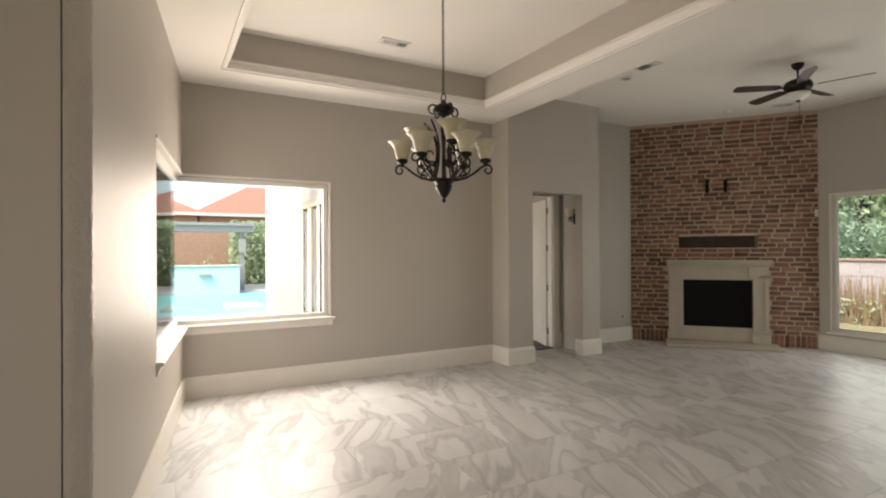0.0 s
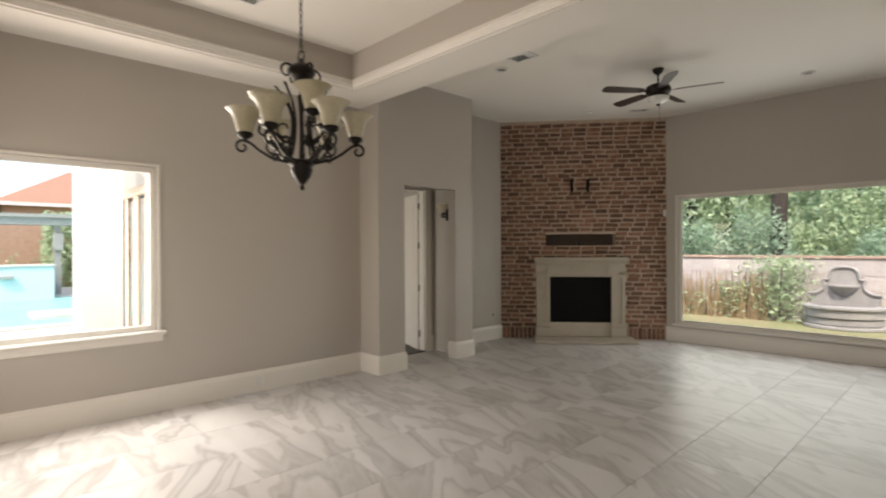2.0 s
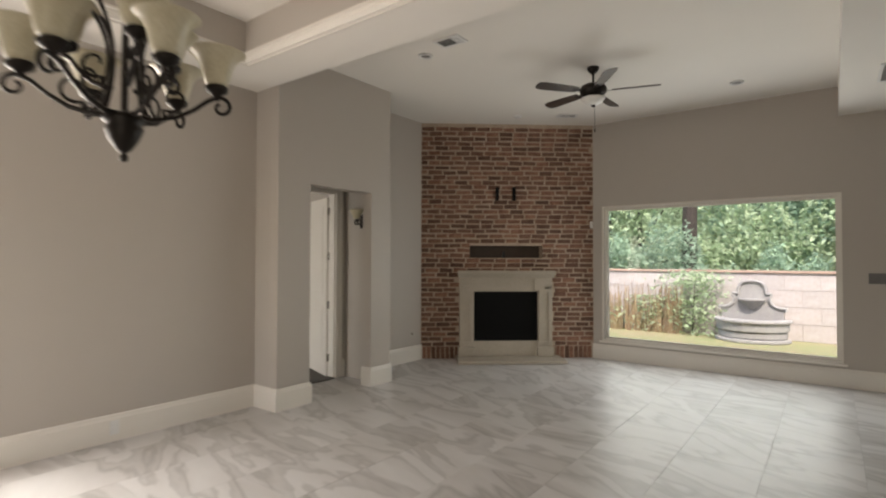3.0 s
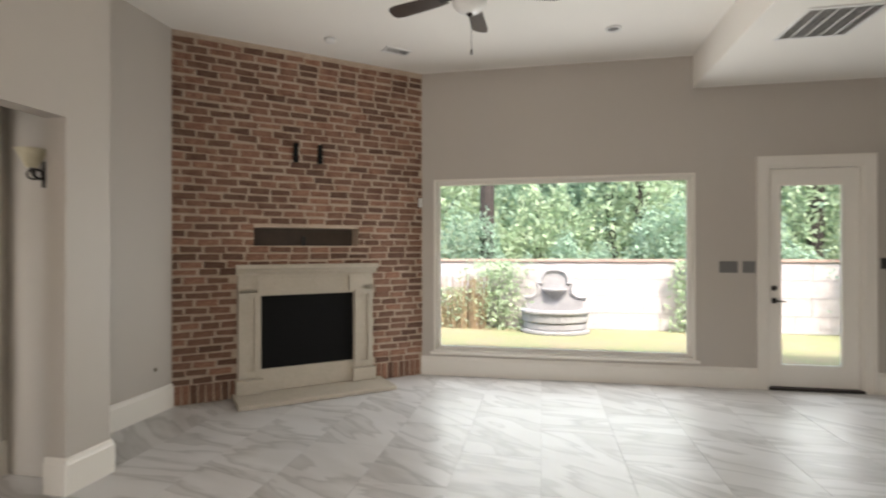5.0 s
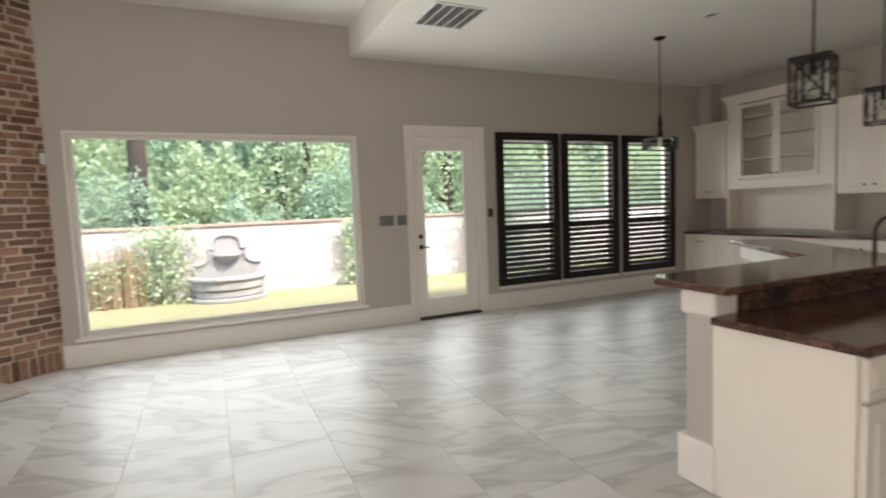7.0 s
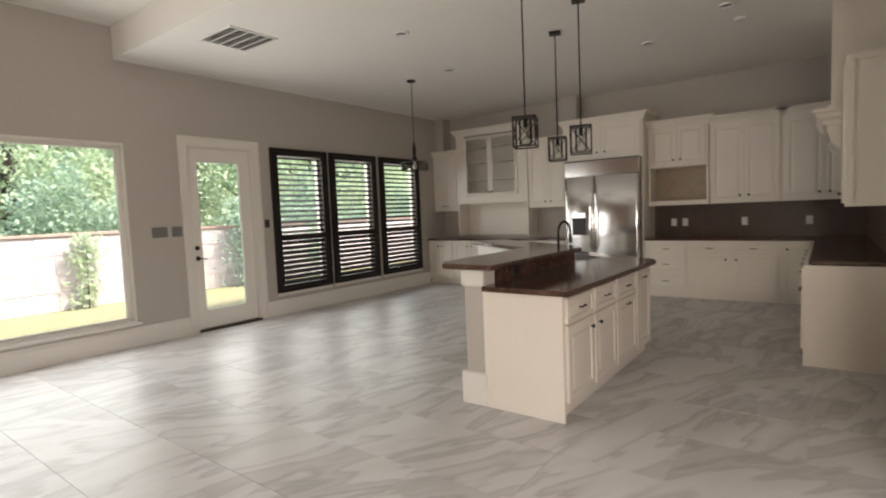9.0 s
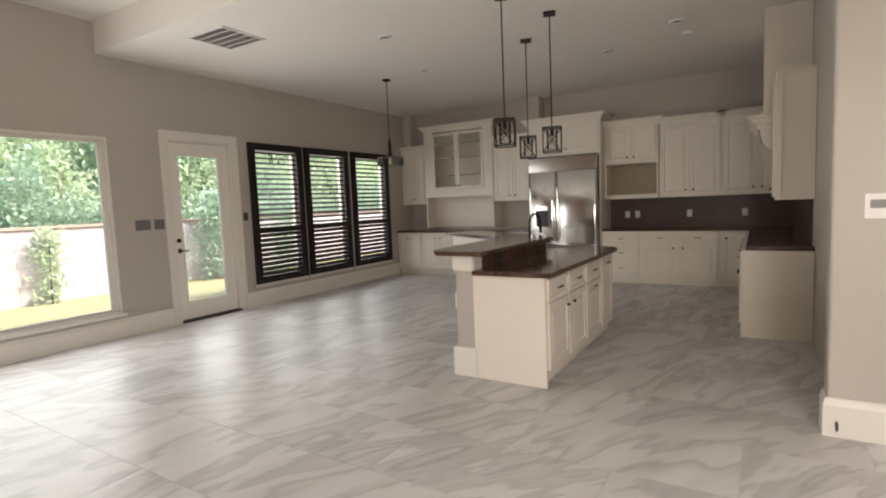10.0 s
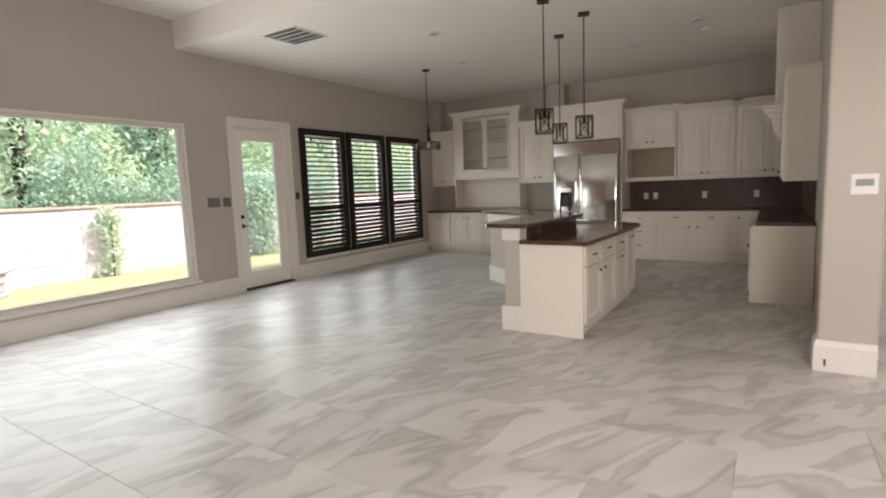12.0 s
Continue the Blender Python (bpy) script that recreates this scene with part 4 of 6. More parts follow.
v = vent("return_grille", -1.46, 7.57, ZL, 0.60, 0.56, 24, "large white return air grille in the kitchen ceiling", 90)
for k in range(1, 5):
    part("divider", boxes((-0.275, -0.28 + 0.112 * k - 0.006, -0.016, 0.275, -0.28 + 0.112 * k + 0.006, -0.0115)), WHITEPL, v)


def disc(name, x, y, z, r, h, label, cat, mat=WHITEPL, inner=None):
    d = empty(name, x, y, z, 0, label, cat)
    if inner:
        part("trim_ring", lathe(bmesh.new(), [(r * 0.72, -0.002), (r * 0.74, -h), (r * 0.95, -h), (r, -0.001)], 24), mat, d, smooth=True)
        part("baffle", lathe(bmesh.new(), [(0.0, -0.0015), (r * 0.73, -0.0015), (r * 0.73, -0.003), (0.0, -0.003)], 20), inner, d, "grey recessed baffle")
    else:
        part("housing", lathe(bmesh.new(), [(0.0, -h), (r * 0.75, -h), (r * 0.95, -h * 0.7), (r, -0.001), (0.0, -0.001)], 24), mat, d, smooth=True)
    return d


disc("recessed_light", -5.57, 5.34, ZH, 0.08, 0.018, "white recessed ceiling light, off", "recessed light", inner=PLATE)
disc("recessed_light", -3.03, 8.26, ZH, 0.08, 0.018, "white recessed ceiling light, off", "recessed light", inner=PLATE)
disc("smoke_detector", -5.90, 7.97, ZH, 0.06, 0.035, "round white smoke detector near the chimney", "smoke detector")
for x, y in ((1.12, 6.68), (1.20, 3.36), (1.90, 4.29), (-0.4, 6.2)):
    disc("recessed_light", x, y, ZL, 0.08, 0.018, "white recessed kitchen ceiling light, off", "recessed light", inner=PLATE)
disc("smoke_detector", 1.71, 3.31, ZL, 0.06, 0.03, "round white smoke detector in the kitchen", "smoke detector")


def plate(name, m, w, h, mat, label, cat, gangs=1, kind="switch"):
    """A wall plate in its own frame: x along the wall, -y into the room."""
    p = tagged(new(name), label, cat)
    p.matrix_world = m
    part("cover", boxes((-w / 2, -0.007, -h / 2, w / 2, -0.0005, h / 2), bevel=0.002), mat, p)
    for g in range(gangs):
        u = -w / 2 + (g + 0.5) * w / gangs
        if kind == "switch":
            part("rocker", boxes((u - 0.015, -0.012, -0.033, u + 0.015, -0.007, 0.033), bevel=0.002), mat, p)
        elif kind == "outlet":
            for dz in (-0.02, 0.02):
                part("socket", boxes((u - 0.014, -0.0095, dz - 0.014, u + 0.014, -0.007, dz + 0.014), bevel=0.003), mat, p)
    return p


plate("switch_plate", pose(-1.675, YW, 1.355), 0.19, 0.13, PLATE, "grey four-gang switch plate beside the garden door", "switch", 4)
plate("switch_plate", pose(-1.465, YW, 1.355), 0.13, 0.13, PLATE, "grey two-gang switch plate beside the garden door", "switch", 2)
plate("switch_plate", pose(-0.135, YW, 1.40), 0.08, 0.12, DARKPL, "small dark switch plate between door and shutter", "switch", 1)
plate("outlet", pose(XD + 0.022, 2.95, 0.12, 0, 0, 90), 0.075, 0.12, WHITEPL, "white outlet in the dining baseboard", "outlet", 1, "outlet")
plate("outlet", pose(XR + 0.022, 6.55, 0.12, 0, 0, 90), 0.075, 0.12, WHITEPL, "white outlet in the baseboard by the brick", "outlet", 1, "outlet")
for x in (-4.72, -2.345):
    plate("outlet", pose(x, YW - 0.022, 0.17), 0.115, 0.07, TRIM, "cream outlet in the baseboard under the picture window", "outlet", 1, "outlet")
t = plate("thermostat", pose(XE, 1.975, 1.36, 0, 0, -90), 0.15, 0.14, WHITEPL, "white thermostat with a grey display on the wall end", "thermostat", 0)
part("display", boxes((-0.05, -0.009, -0.012, 0.05, -0.0075, 0.035)), PLATE, t, "grey display")
b = tagged(new("cable_stub"), "small black cable stub in the baseboard", "cable")
b.matrix_world = pose(XE - 0.022, 2.15, 0.07, 0, 0, -90)
part("plug", tube(bmesh.new(), [(0, 0, 0.02), (0, -0.02, 0.02), (0, -0.028, 0.005), (0, -0.028, -0.02)], 0.006), DARKPL, b)
b = tagged(new("gas_key_valve"), "small chrome gas key valve in the wall by the brick", "valve")
b.matrix_world = pose(XR, 7.20, 0.42, 0, 0, 90)
part("escutcheon", boxes((-0.018, -0.006, -0.018, 0.018, -0.0005, 0.018), bevel=0.004), STEEL, b)


def sconce(m):
    s = tagged(new("wall_sconce"), "dark scrolled wall sconce with a cream glass shade", "sconce")
    s.matrix_world = m
    part("backplate", boxes((-0.05, -0.012, -0.12, 0.05, -0.0005, 0.06), bevel=0.008), IRON, s)
    for w in (-1, 1):
        part("scroll", tube(bmesh.new(), [(0, -0.01, -0.05)] + [(w * 0.5 * (r - 0.06), -r, z - 0.05) for r, z in arc(0.09, 0.0, 0.055, 200, -120, 14, 0.02)], 0.007, 6), IRON, s)
    part("arm", tube(bmesh.new(), [(0, -0.01, -0.04), (0, -0.06, -0.07), (0, -0.11, -0.05), (0, -0.12, 0.0)], 0.009, 7), IRON, s)
    bm = lathe(bmesh.new(), [(0.0, 0.0), (0.035, 0.0), (0.06, 0.05), (0.085, 0.10), (0.10, 0.12), (0.094, 0.12), (0.07, 0.09), (0.0, 0.01)], 20, 0, -0.12)
    part("shade", bm, ALABASTER, s, "cream glass shade", True)


sconce(pose(-7.04, 5.858, 2.10, 0, 0, 0))


# ---------------------------------------------------------------- kitchen
def knob(bm, x, y, z):
    t = lathe(bmesh.new(), [(0.006, 0), (0.006, 0.012), (0.015, 0.018), (0.016, 0.024), (0.010, 0.030), (0.0, 0.031)], 12)
    bmesh.ops.transform(t, matrix=pose(x, y, z, 90), verts=t.verts)
    me = bpy.data.meshes.new("t")
    t.to_mesh(me)
    t.free()
    bm.from_mesh(me)
    bpy.data.meshes.remove(me)
    return bm


def front(cab, name, x0, x1, z0, z1, fitting=None, at=(0.5, 0.5), glazed=False, mat=None):
    """A raised-panel door or drawer front on the face y = 0 of a cabinet, with its knob or pull."""
    mat = mat or CABINET
    w = 0.055 if z1 - z0 > 0.25 else 0.03
    bm = bmesh.new()
    g = min(0.018, (z1 - z0) * 0.05)
    h = g + 0.02
    if glazed:
        loops = [(0, -0.001), (0, -0.021), (w, -0.021), (w, -0.001)]
    else:
        loops = [(0, -0.001), (0, -0.021), (w, -0.021), (w + 0.004, -0.013), (w + g, -0.013)]
        if min(z1 - z0, x1 - x0) > 2 * (w + h) + 0.01:
            loops.append((w + h, -0.0195))
    rings = [[bm.verts.new(p) for p in ((x0 + o, q, z0 + o), (x1 - o, q, z0 + o), (x1 - o, q, z1 - o), (x0 + o, q, z1 - o))] for o, q in loops]
    for r0, r1 in zip(rings, rings[1:] + ([rings[0]] if glazed else [])):
        for i in range(4):
            bm.faces.new((r0[i], r0[(i + 1) % 4], r1[(i + 1) % 4], r1[i]))
    if not glazed:
        bm.faces.new(rings[-1])
        bm.faces.new(rings[0][::-1])
    d = part(name, bm, mat, cab)
    if glazed:
        p = part("pane", boxes((x0 + w, -0.010, z0 + w, x1 - w, -0.006, z1 - w)), CABGLASS, d)
        p.visible_shadow = False
    u, v = x0 + at[0] * (x1 - x0), z0 + at[1] * (z1 - z0)
    if fitting == "knob":
        part("knob", knob(bmesh.new(), u, -0.021, v), IRON, d, "dark bronze knob", True)
    elif fitting == "pull":
        part("pull", tube(bmesh.new(), [(u - 0.045, -0.021, v), (u - 0.042, -0.042, v), (u + 0.042, -0.042, v), (u + 0.045, -0.021, v)], 0.0055, 6), IRON, d, "dark bronze bar pull")
    return d


def cabinet(name, x, y, rz, w, d, z0, z1, label, group="", toe=0.0, crown=False, hollow=None):
    """A carcass with its face in the plane y = 0 of its own frame, x along the face, the back at y = d."""
    c = empty(name, x, y, 0, rz, label, "cabinet", group)
    if hollow:
        a, b = hollow
        part("side_panel", boxes((0, 0, z0, 0.03, d, z1)), CABINET, c)
        part("side_panel", boxes((w - 0.03, 0, z0, w, d, z1)), CABINET, c)
        part("back_panel", boxes((0.03, d - 0.02, z0, w - 0.03, d, z1)), CABINET, c)
        if a > z0 + 0.001:
            part("bottom", boxes((0.03, 0, z0, w - 0.03, d - 0.02, a)), CABINET, c)
        if b < z1 - 0.001:
            part("body", boxes((0.03, 0, b, w - 0.03, d - 0.02, z1)), CABINET, c)
    else:
        part("body", boxes((0, 0, z0 + toe, w, d, z1)), CABINET, c)
    if toe:
        part("toe_kick", boxes((0.0, 0.06, z0 + 0.001, w, d, z0 + toe)), CABINET, c)
    if crown:
        prof = [(-0.002, z1 - 0.11), (0.012, z1 - 0.11), (0.02, z1 - 0.085), (0.05, z1 - 0.045), (0.055, z1 - 0.03), (0.085, z1 - 0.012), (0.085, z1 + 0.004), (-0.002, z1 + 0.004)]
        part("crown", sweep(bmesh.new(), [(w, d), (w, 0.0), (0.0, 0.0), (0.0, d)], [(o, z) for o, z in prof]), CABINET, c)
    return c


UP, LOW, XF, XU = "wall cabinets on the kitchen wall", "base cabinets on the kitchen wall", 3.70, 3.96
# upper row from the window wall towards the range
c = cabinet("wall_cabinet", XU, YW - 0.004, -90, 0.60, 0.336, 1.47, 2.70, "cream raised-panel wall cabinet beside the hutch", UP, crown=True)
front(c, "door", 0.02, 0.297, 1.50, 2.58, "knob", (0.86, 0.07))
front(c, "door", 0.303, 0.58, 1.50, 2.58, "knob", (0.14, 0.07))
hx = XU - 0.03
c = cabinet("hutch", hx, 8.58, -90, 1.58, 0.366, 0.965, 3.06, "cream hutch with two glazed doors over an open niche", hollow=(0.966, 2.93), crown=True)
part("valance", boxes((0.03, 0, 1.60, 1.55, 0.02, 1.74)), CABINET, c)
part("niche_top", boxes((0.03, 0.02, 1.66, 1.55, 0.346, 1.69)), CABINET, c)
part("face_stile", boxes((0.03, 0.0, 1.74, 0.20, 0.02, 2.93)), CABINET, c)
part("face_stile", boxes((1.38, 0.0, 1.74, 1.55, 0.02, 2.93)), CABINET, c)
front(c, "glass_door", 0.20, 0.787, 1.75, 2.90, "knob", (0.94, 0.06), True)
front(c, "glass_door", 0.793, 1.38, 1.75, 2.90, "knob", (0.06, 0.06), True)
for z in (2.05, 2.40, 2.70):
    part("shelf", boxes((0.03, 0.03, z, 1.55, 0.346, z + 0.02)), CABINET, c)
c = cabinet("wall_cabinet", XU, 6.99, -90, 0.80, 0.336, 1.47, 2.72, "cream raised-panel wall cabinet beside the refrigerator", UP, crown=True)
front(c, "door", 0.03, 0.397, 1.50, 2.60, "knob", (0.86, 0.07))
front(c, "door", 0.403, 0.77, 1.50, 2.60, "knob", (0.14, 0.07))
c = cabinet("refrigerator_surround", XF, 6.18, -90, 1.32, 0.596, 0.0, 2.90, "cream tall surround with cupboards over the refrigerator", hollow=(0.001, 2.22), crown=True)
front(c, "door", 0.04, 0.655, 2.26, 2.77, "knob", (0.9, 0.14))
front(c, "door", 0.665, 1.28, 2.26, 2.77, "knob", (0.1, 0.14))
c = cabinet("wall_cabinet", XU - 0.04, 4.85, -90, 0.87, 0.376, 1.42, 2.74, "cream wall cabinet with an open microwave niche", UP, hollow=(1.49, 2.01), crown=True)
front(c, "door", 0.04, 0.432, 2.05, 2.62, "knob", (0.88, 0.12))
front(c, "door", 0.438, 0.83, 2.05, 2.62, "knob", (0.12, 0.12))
part("niche_lining", boxes((0.031, 0.352, 1.491, 0.839, 0.355, 2.009)), material("beige_board", (0.42, 0.34, 0.25), 0.7, grain=0.4), c)
y = 3.975
for w in (0.92, 0.95):
    c = cabinet("wall_cabinet", XU, y, -90, w, 0.336, 1.42, 2.71, "cream raised-panel wall cabinet over the backsplash", UP, crown=True)
    front(c, "door", 0.03, w / 2 - 0.003, 1.45, 2.58, "knob", (0.88, 0.07))
    front(c, "door", w / 2 + 0.003, w - 0.03, 1.45, 2.58, "knob", (0.12, 0.07))
    y -= w + 0.002
# base row
runs = ((9.195, 0.62, "d2"), (8.573, 0.80, "d2"), (7.771, 0.78, "d2"), (6.989, 0.80, "d2"), (4.85, 0.62, "dr3"), (4.228, 1.15, "dd"), (3.076, 0.40, "d1"))
for y, w, kind in runs:
    c = cabinet("base_cabinet", XF, y, -90, w, 0.596, 0.0, 0.88, "cream base cabinet with dark bronze hardware", LOW, toe=0.10)
    if kind == "d2":
        front(c, "door", 0.03, w / 2 - 0.003, 0.14, 0.85, "knob", (0.86, 0.88))
        front(c, "door", w / 2 + 0.003, w - 0.03, 0.14, 0.85, "knob", (0.14, 0.88))
    elif kind == "dr3":
        for a, b in ((0.14, 0.38), (0.40, 0.64), (0.66, 0.85)):
            front(c, "drawer", 0.03, w - 0.03, a, b, "pull")
    elif kind == "dd":
        front(c, "drawer", 0.03, w / 2 - 0.006, 0.69, 0.85, "pull")
        front(c, "drawer", w / 2 + 0.006, w - 0.03, 0.69, 0.85, "pull")
        front(c, "door", 0.03, w / 2 - 0.003, 0.14, 0.67, "knob", (0.88, 0.88))
        front(c, "door", w / 2 + 0.003, w - 0.03, 0.14, 0.67, "knob", (0.12, 0.88))
    else:
        front(c, "door", 0.03, w - 0.03, 0.14, 0.85, "knob", (0.2, 0.88))


def slab(name, outline, z0, z1, label, bevel=0.008):
    bm = bmesh.new()
    lo = [bm.verts.new((x, y, z0)) for x, y in outline]
    hi = [bm.verts.new((x, y, z1)) for x, y in outline]
    n = len(outline)
    bm.faces.new(lo[::-1])
    bm.faces.new(hi)
    for i in range(n):
        bm.faces.new((lo[i], lo[(i + 1) % n], hi[(i + 1) % n], hi[i]))
    bmesh.ops.bevel(bm, geom=[e for e in bm.edges if abs(e.verts[0].co.z - e.verts[1].co.z) < 1e-5], offset=bevel, segments=3, profile=0.5, affect="EDGES")
    return tagged(part(name, bm, GRANITE), label, "countertop")


slab("countertop", [(XF - 0.035, 6.20), (XK - 0.004, 6.20), (XK - 0.004, YW - 0.004), (XF - 0.035, YW - 0.004)], 0.882, 0.922, "polished brown granite counter under the hutch")
slab("countertop", [(XF - 0.035, 2.665), (0.66, 2.665), (0.66, YR + 0.004), (XK - 0.004, YR + 0.004), (XK - 0.004, 4.85), (XF - 0.035, 4.85)], 0.882, 0.922, "polished brown granite counter along the range corner")
setting("backsplash", boxes((XK - 0.012, YR + 0.004, 0.923, XK - 0.003, 4.85, 1.419), (1.0, YR + 0.003, 0.923, XK - 0.012, YR + 0.012, 1.37)), SPLASH, "dark brown stone backsplash", "backsplash")
for y in (4.55, 4.38, 3.55, 2.75):
    plate("outlet", pose(XK - 0.012, y, 1.14, 0, 0, -90), 0.078, 0.12, WHITEPL, "white outlet on the brown backsplash", "outlet", 1, "outlet")

# refrigerator
fr = empty("refrigerator", 3.63, 6.135, 0, -90, "built-in stainless steel side-by-side refrigerator", "refrigerator")
part("body", boxes((0.0, 0.03, 0.02, 1.23, 0.64, 2.20)), STEEL, fr)
part("top_grille", boxes((0.0, 0.0, 1.97, 1.23, 0.028, 2.20), bevel=0.006), STEEL, fr)
part("grille_lip", boxes((0.0, -0.03, 1.965, 1.23, 0.0, 1.985), bevel=0.004), STEEL, fr)
for a, b in ((0.005, 0.50), (0.506, 1.225)):
    bm = bmesh.new()
    cols = []
    for i in range(13):
        f = i / 12
        bow = -0.018 - 0.013 * (1 - (2 * f - 1) ** 2)
        cols.append([bm.verts.new((a + (b - a) * f, q, z)) for q, z in ((0.028, 0.12), (bow + 0.004, 0.12), (bow, 0.128), (bow, 1.947), (bow + 0.004, 1.955), (0.028, 1.955))])
    for p, q in zip(cols, cols[1:]):
        for k in range(6):
            bm.faces.new((p[k], q[k], q[(k + 1) % 6], p[(k + 1) % 6]))
    bm.faces.new(cols[0])
    bm.faces.new(cols[-1][::-1])
    part("door", bm, STEEL, fr, smooth=True)
# solid dark strip gives the shade of the gap above the grille
part("gap_shade_strip", boxes((0.0, 0.004, 2.201, 1.23, 0.03, 2.217)), DARKPL, fr, "dark strip standing in for the shaded gap over the grille")
for u in (0.455, 0.55):
    part("handle", tube(bmesh.new(), [(u, -0.025, 0.75), (u, -0.07, 0.79), (u, -0.085, 1.1), (u, -0.07, 1.46), (u, -0.025, 1.50)], 0.012, 8), STEEL, fr, "bowed steel handle")
dsp = part("dispenser", boxes((0.13, -0.036, 0.98, 0.37, -0.02, 1.36), bevel=0.002), DARKPL, fr, "dark water dispenser")
part("dispenser_panel", boxes((0.14, -0.040, 1.27, 0.36, -0.036, 1.35)), STEEL, dsp)
part("kick_plate", boxes((0.0, 0.0, 0.002, 1.23, 0.03, 0.11)), DARKPL, fr)

# range wall
c = empty("base_cabinet", 1.58, YR + 0.60, 0, 180, "cream base cabinet run with a plain end panel", "cabinet", "base cabinets on the range wall")
part("body", boxes((0, 0, 0.10, 0.90, 0.596, 0.88)), CABINET, c)
part("toe_kick", boxes((0, 0.06, 0.001, 0.88, 0.596, 0.10)), CABINET, c)
part("end_panel", boxes((0.90, -0.004, 0.001, 0.918, 0.596, 0.88), bevel=0.003), CABINET, c)
front(c, "drawer", 0.03, 0.87, 0.69, 0.85, "pull")
front(c, "door", 0.03, 0.447, 0.14, 0.67, "knob", (0.88, 0.88))
front(c, "door", 0.453, 0.87, 0.14, 0.67, "knob", (0.12, 0.88))
c = empty("base_cabinet", 3.66, YR + 0.60, 0, 180, "cream base cabinet in the range corner", "cabinet", "base cabinets on the range wall")
part("body", boxes((0, 0, 0.10, 2.07, 0.596, 0.88)), CABINET, c)
part("toe_kick", boxes((0, 0.06, 0.001, 2.07, 0.596, 0.10)), CABINET, c)
for k in range(4):
    front(c, "door", 0.03 + 0.51 * k, 0.50 + 0.51 * k, 0.14, 0.85, "knob", (0.85, 0.9))
c = cabinet("wall_cabinet", 1.30, YR + 0.32, 180, 0.50, 0.316, 1.37, 2.62, "tall cream wall cabinet beside the range hood")
part("end_panel", frame_ring(bmesh.new(), "x", 0.501, 0.512, 0.0, 1.37, 0.316, 2.62, 0.05), CABINET, c)
front(c, "door", 0.02, 0.48, 1.40, 2.55, "knob", (0.12, 0.07))
hood = empty("range_hood", 1.92, YR + 0.004, 0, 0, "cream wooden range hood with corbels up to the ceiling", "range hood")
part("chimney", boxes((-0.55, 0, 2.30, 0.55, 0.42, ZL - 0.002)), CABINET, hood)
HM = [(-0.002, 2.12), (0.03, 2.12), (0.04, 2.16), (0.075, 2.19), (0.085, 2.22), (0.12, 2.235), (0.12, 2.26), (-0.002, 2.26)]
part("skirt", boxes((-0.6, 0, 2.05, 0.6, 0.45, 2.30)), CABINET, hood)
part("hood_moulding", sweep(bmesh.new(), [(-0.6, 0.0), (-0.6, 0.45), (0.6, 0.45), (0.6, 0.0)], HM), CABINET, hood)
CB = [(0.0, 1.62), (0.08, 1.64), (0.12, 1.72), (0.20, 1.78), (0.26, 1.86), (0.36, 1.90), (0.42, 1.97), (0.44, 2.05), (0.0, 2.05)]
for sx in (-0.59, 0.45):
    bm = bmesh.new()
    s0 = [bm.verts.new((sx, o, z)) for o, z in CB]
    s1 = [bm.verts.new((sx + 0.14, o, z)) for o, z in CB]
    bm.faces.new(s0)
    bm.faces.new(s1)
    for i in range(len(CB)):
        bm.faces.new((s0[i], s0[(i + 1) % len(CB)], s1[(i + 1) % len(CB)], s1[i]))
    part("corbel", bm, CABINET, hood, "stepped wooden corbel")

# island with raised bar
isl = empty("kitchen_island", -1.52, 3.95, 0, 0, "cream angled kitchen island with a raised bar wall", "kitchen island")
part("body", boxes((0.0, 0.0, 0.10, 2.10, 0.62, 0.872)), CABINET, isl)
part("toe_kick", boxes((0.02, 0.05, 0.001, 2.08, 0.60, 0.10)), CABINET, isl)
part("end_panel", boxes((-0.018, -0.004, 0.001, 0.0, 0.62, 0.872), bevel=0.002), CABINET, isl)
x = 0.03
for k, w in enumerate((0.50, 0.50, 0.54, 0.44)):
    if k < 3:
        front(isl, "drawer", x, x + w - 0.02, 0.68, 0.85, "pull")
        front(isl, "door", x, x + w - 0.02, 0.13, 0.66, "pull" if k == 2 else "knob", (0.5, 0.9) if k == 2 else ((0.86, 0.86) if k == 0 else (0.14, 0.86)))
    else:
        front(isl, "door", x, x + w - 0.02, 0.13, 0.85, "pull", (0.5, 0.9))
    x += w + 0.012
part("knee_wall", boxes((0.0, 0.625, 0.001, 1.75, 0.79, 1.03)), PAINT, isl, "greige painted knee wall")
part("post_base", boxes((-0.035, 0.605, 0.001, 0.17, 0.825, 0.25), bevel=0.012), TRIM, isl, "off-white post base")
part("post_cap", boxes((-0.022, 0.612, 0.90, 0.16, 0.812, 1.03), bevel=0.018), TRIM, isl, "off-white post cap")
part("knee_base", boxes((0.17, 0.79, 0.001, 1.75, 0.812, 0.23), bevel=0.003), TRIM, isl)
part("bar_splash", boxes((0.161, 0.612, 0.905, 1.70, 0.625, 1.03)), GRANITE, isl, "brown granite bar splash")
wing = bmesh.new()
box(wing, 0, 0, 0.001, 1.75, 0.16, 1.03)
bmesh.ops.transform(wing, matrix=pose(1.50, 0.74, 0, 0, 0, 52), verts=wing.verts)
part("wing_wall", wing, PAINT, isl, "greige knee wall of the angled wing")
wing = boxes((0.05, -0.02, 0.90, 1.77, 0.18, 1.03), (0.05, 0.16, 0.001, 1.77, 0.18, 0.23), (1.60, -0.02, 0.001, 1.77, 0.16, 0.23))
bmesh.ops.transform(wing, matrix=pose(1.50, 0.74, 0, 0, 0, 52), verts=wing.verts)
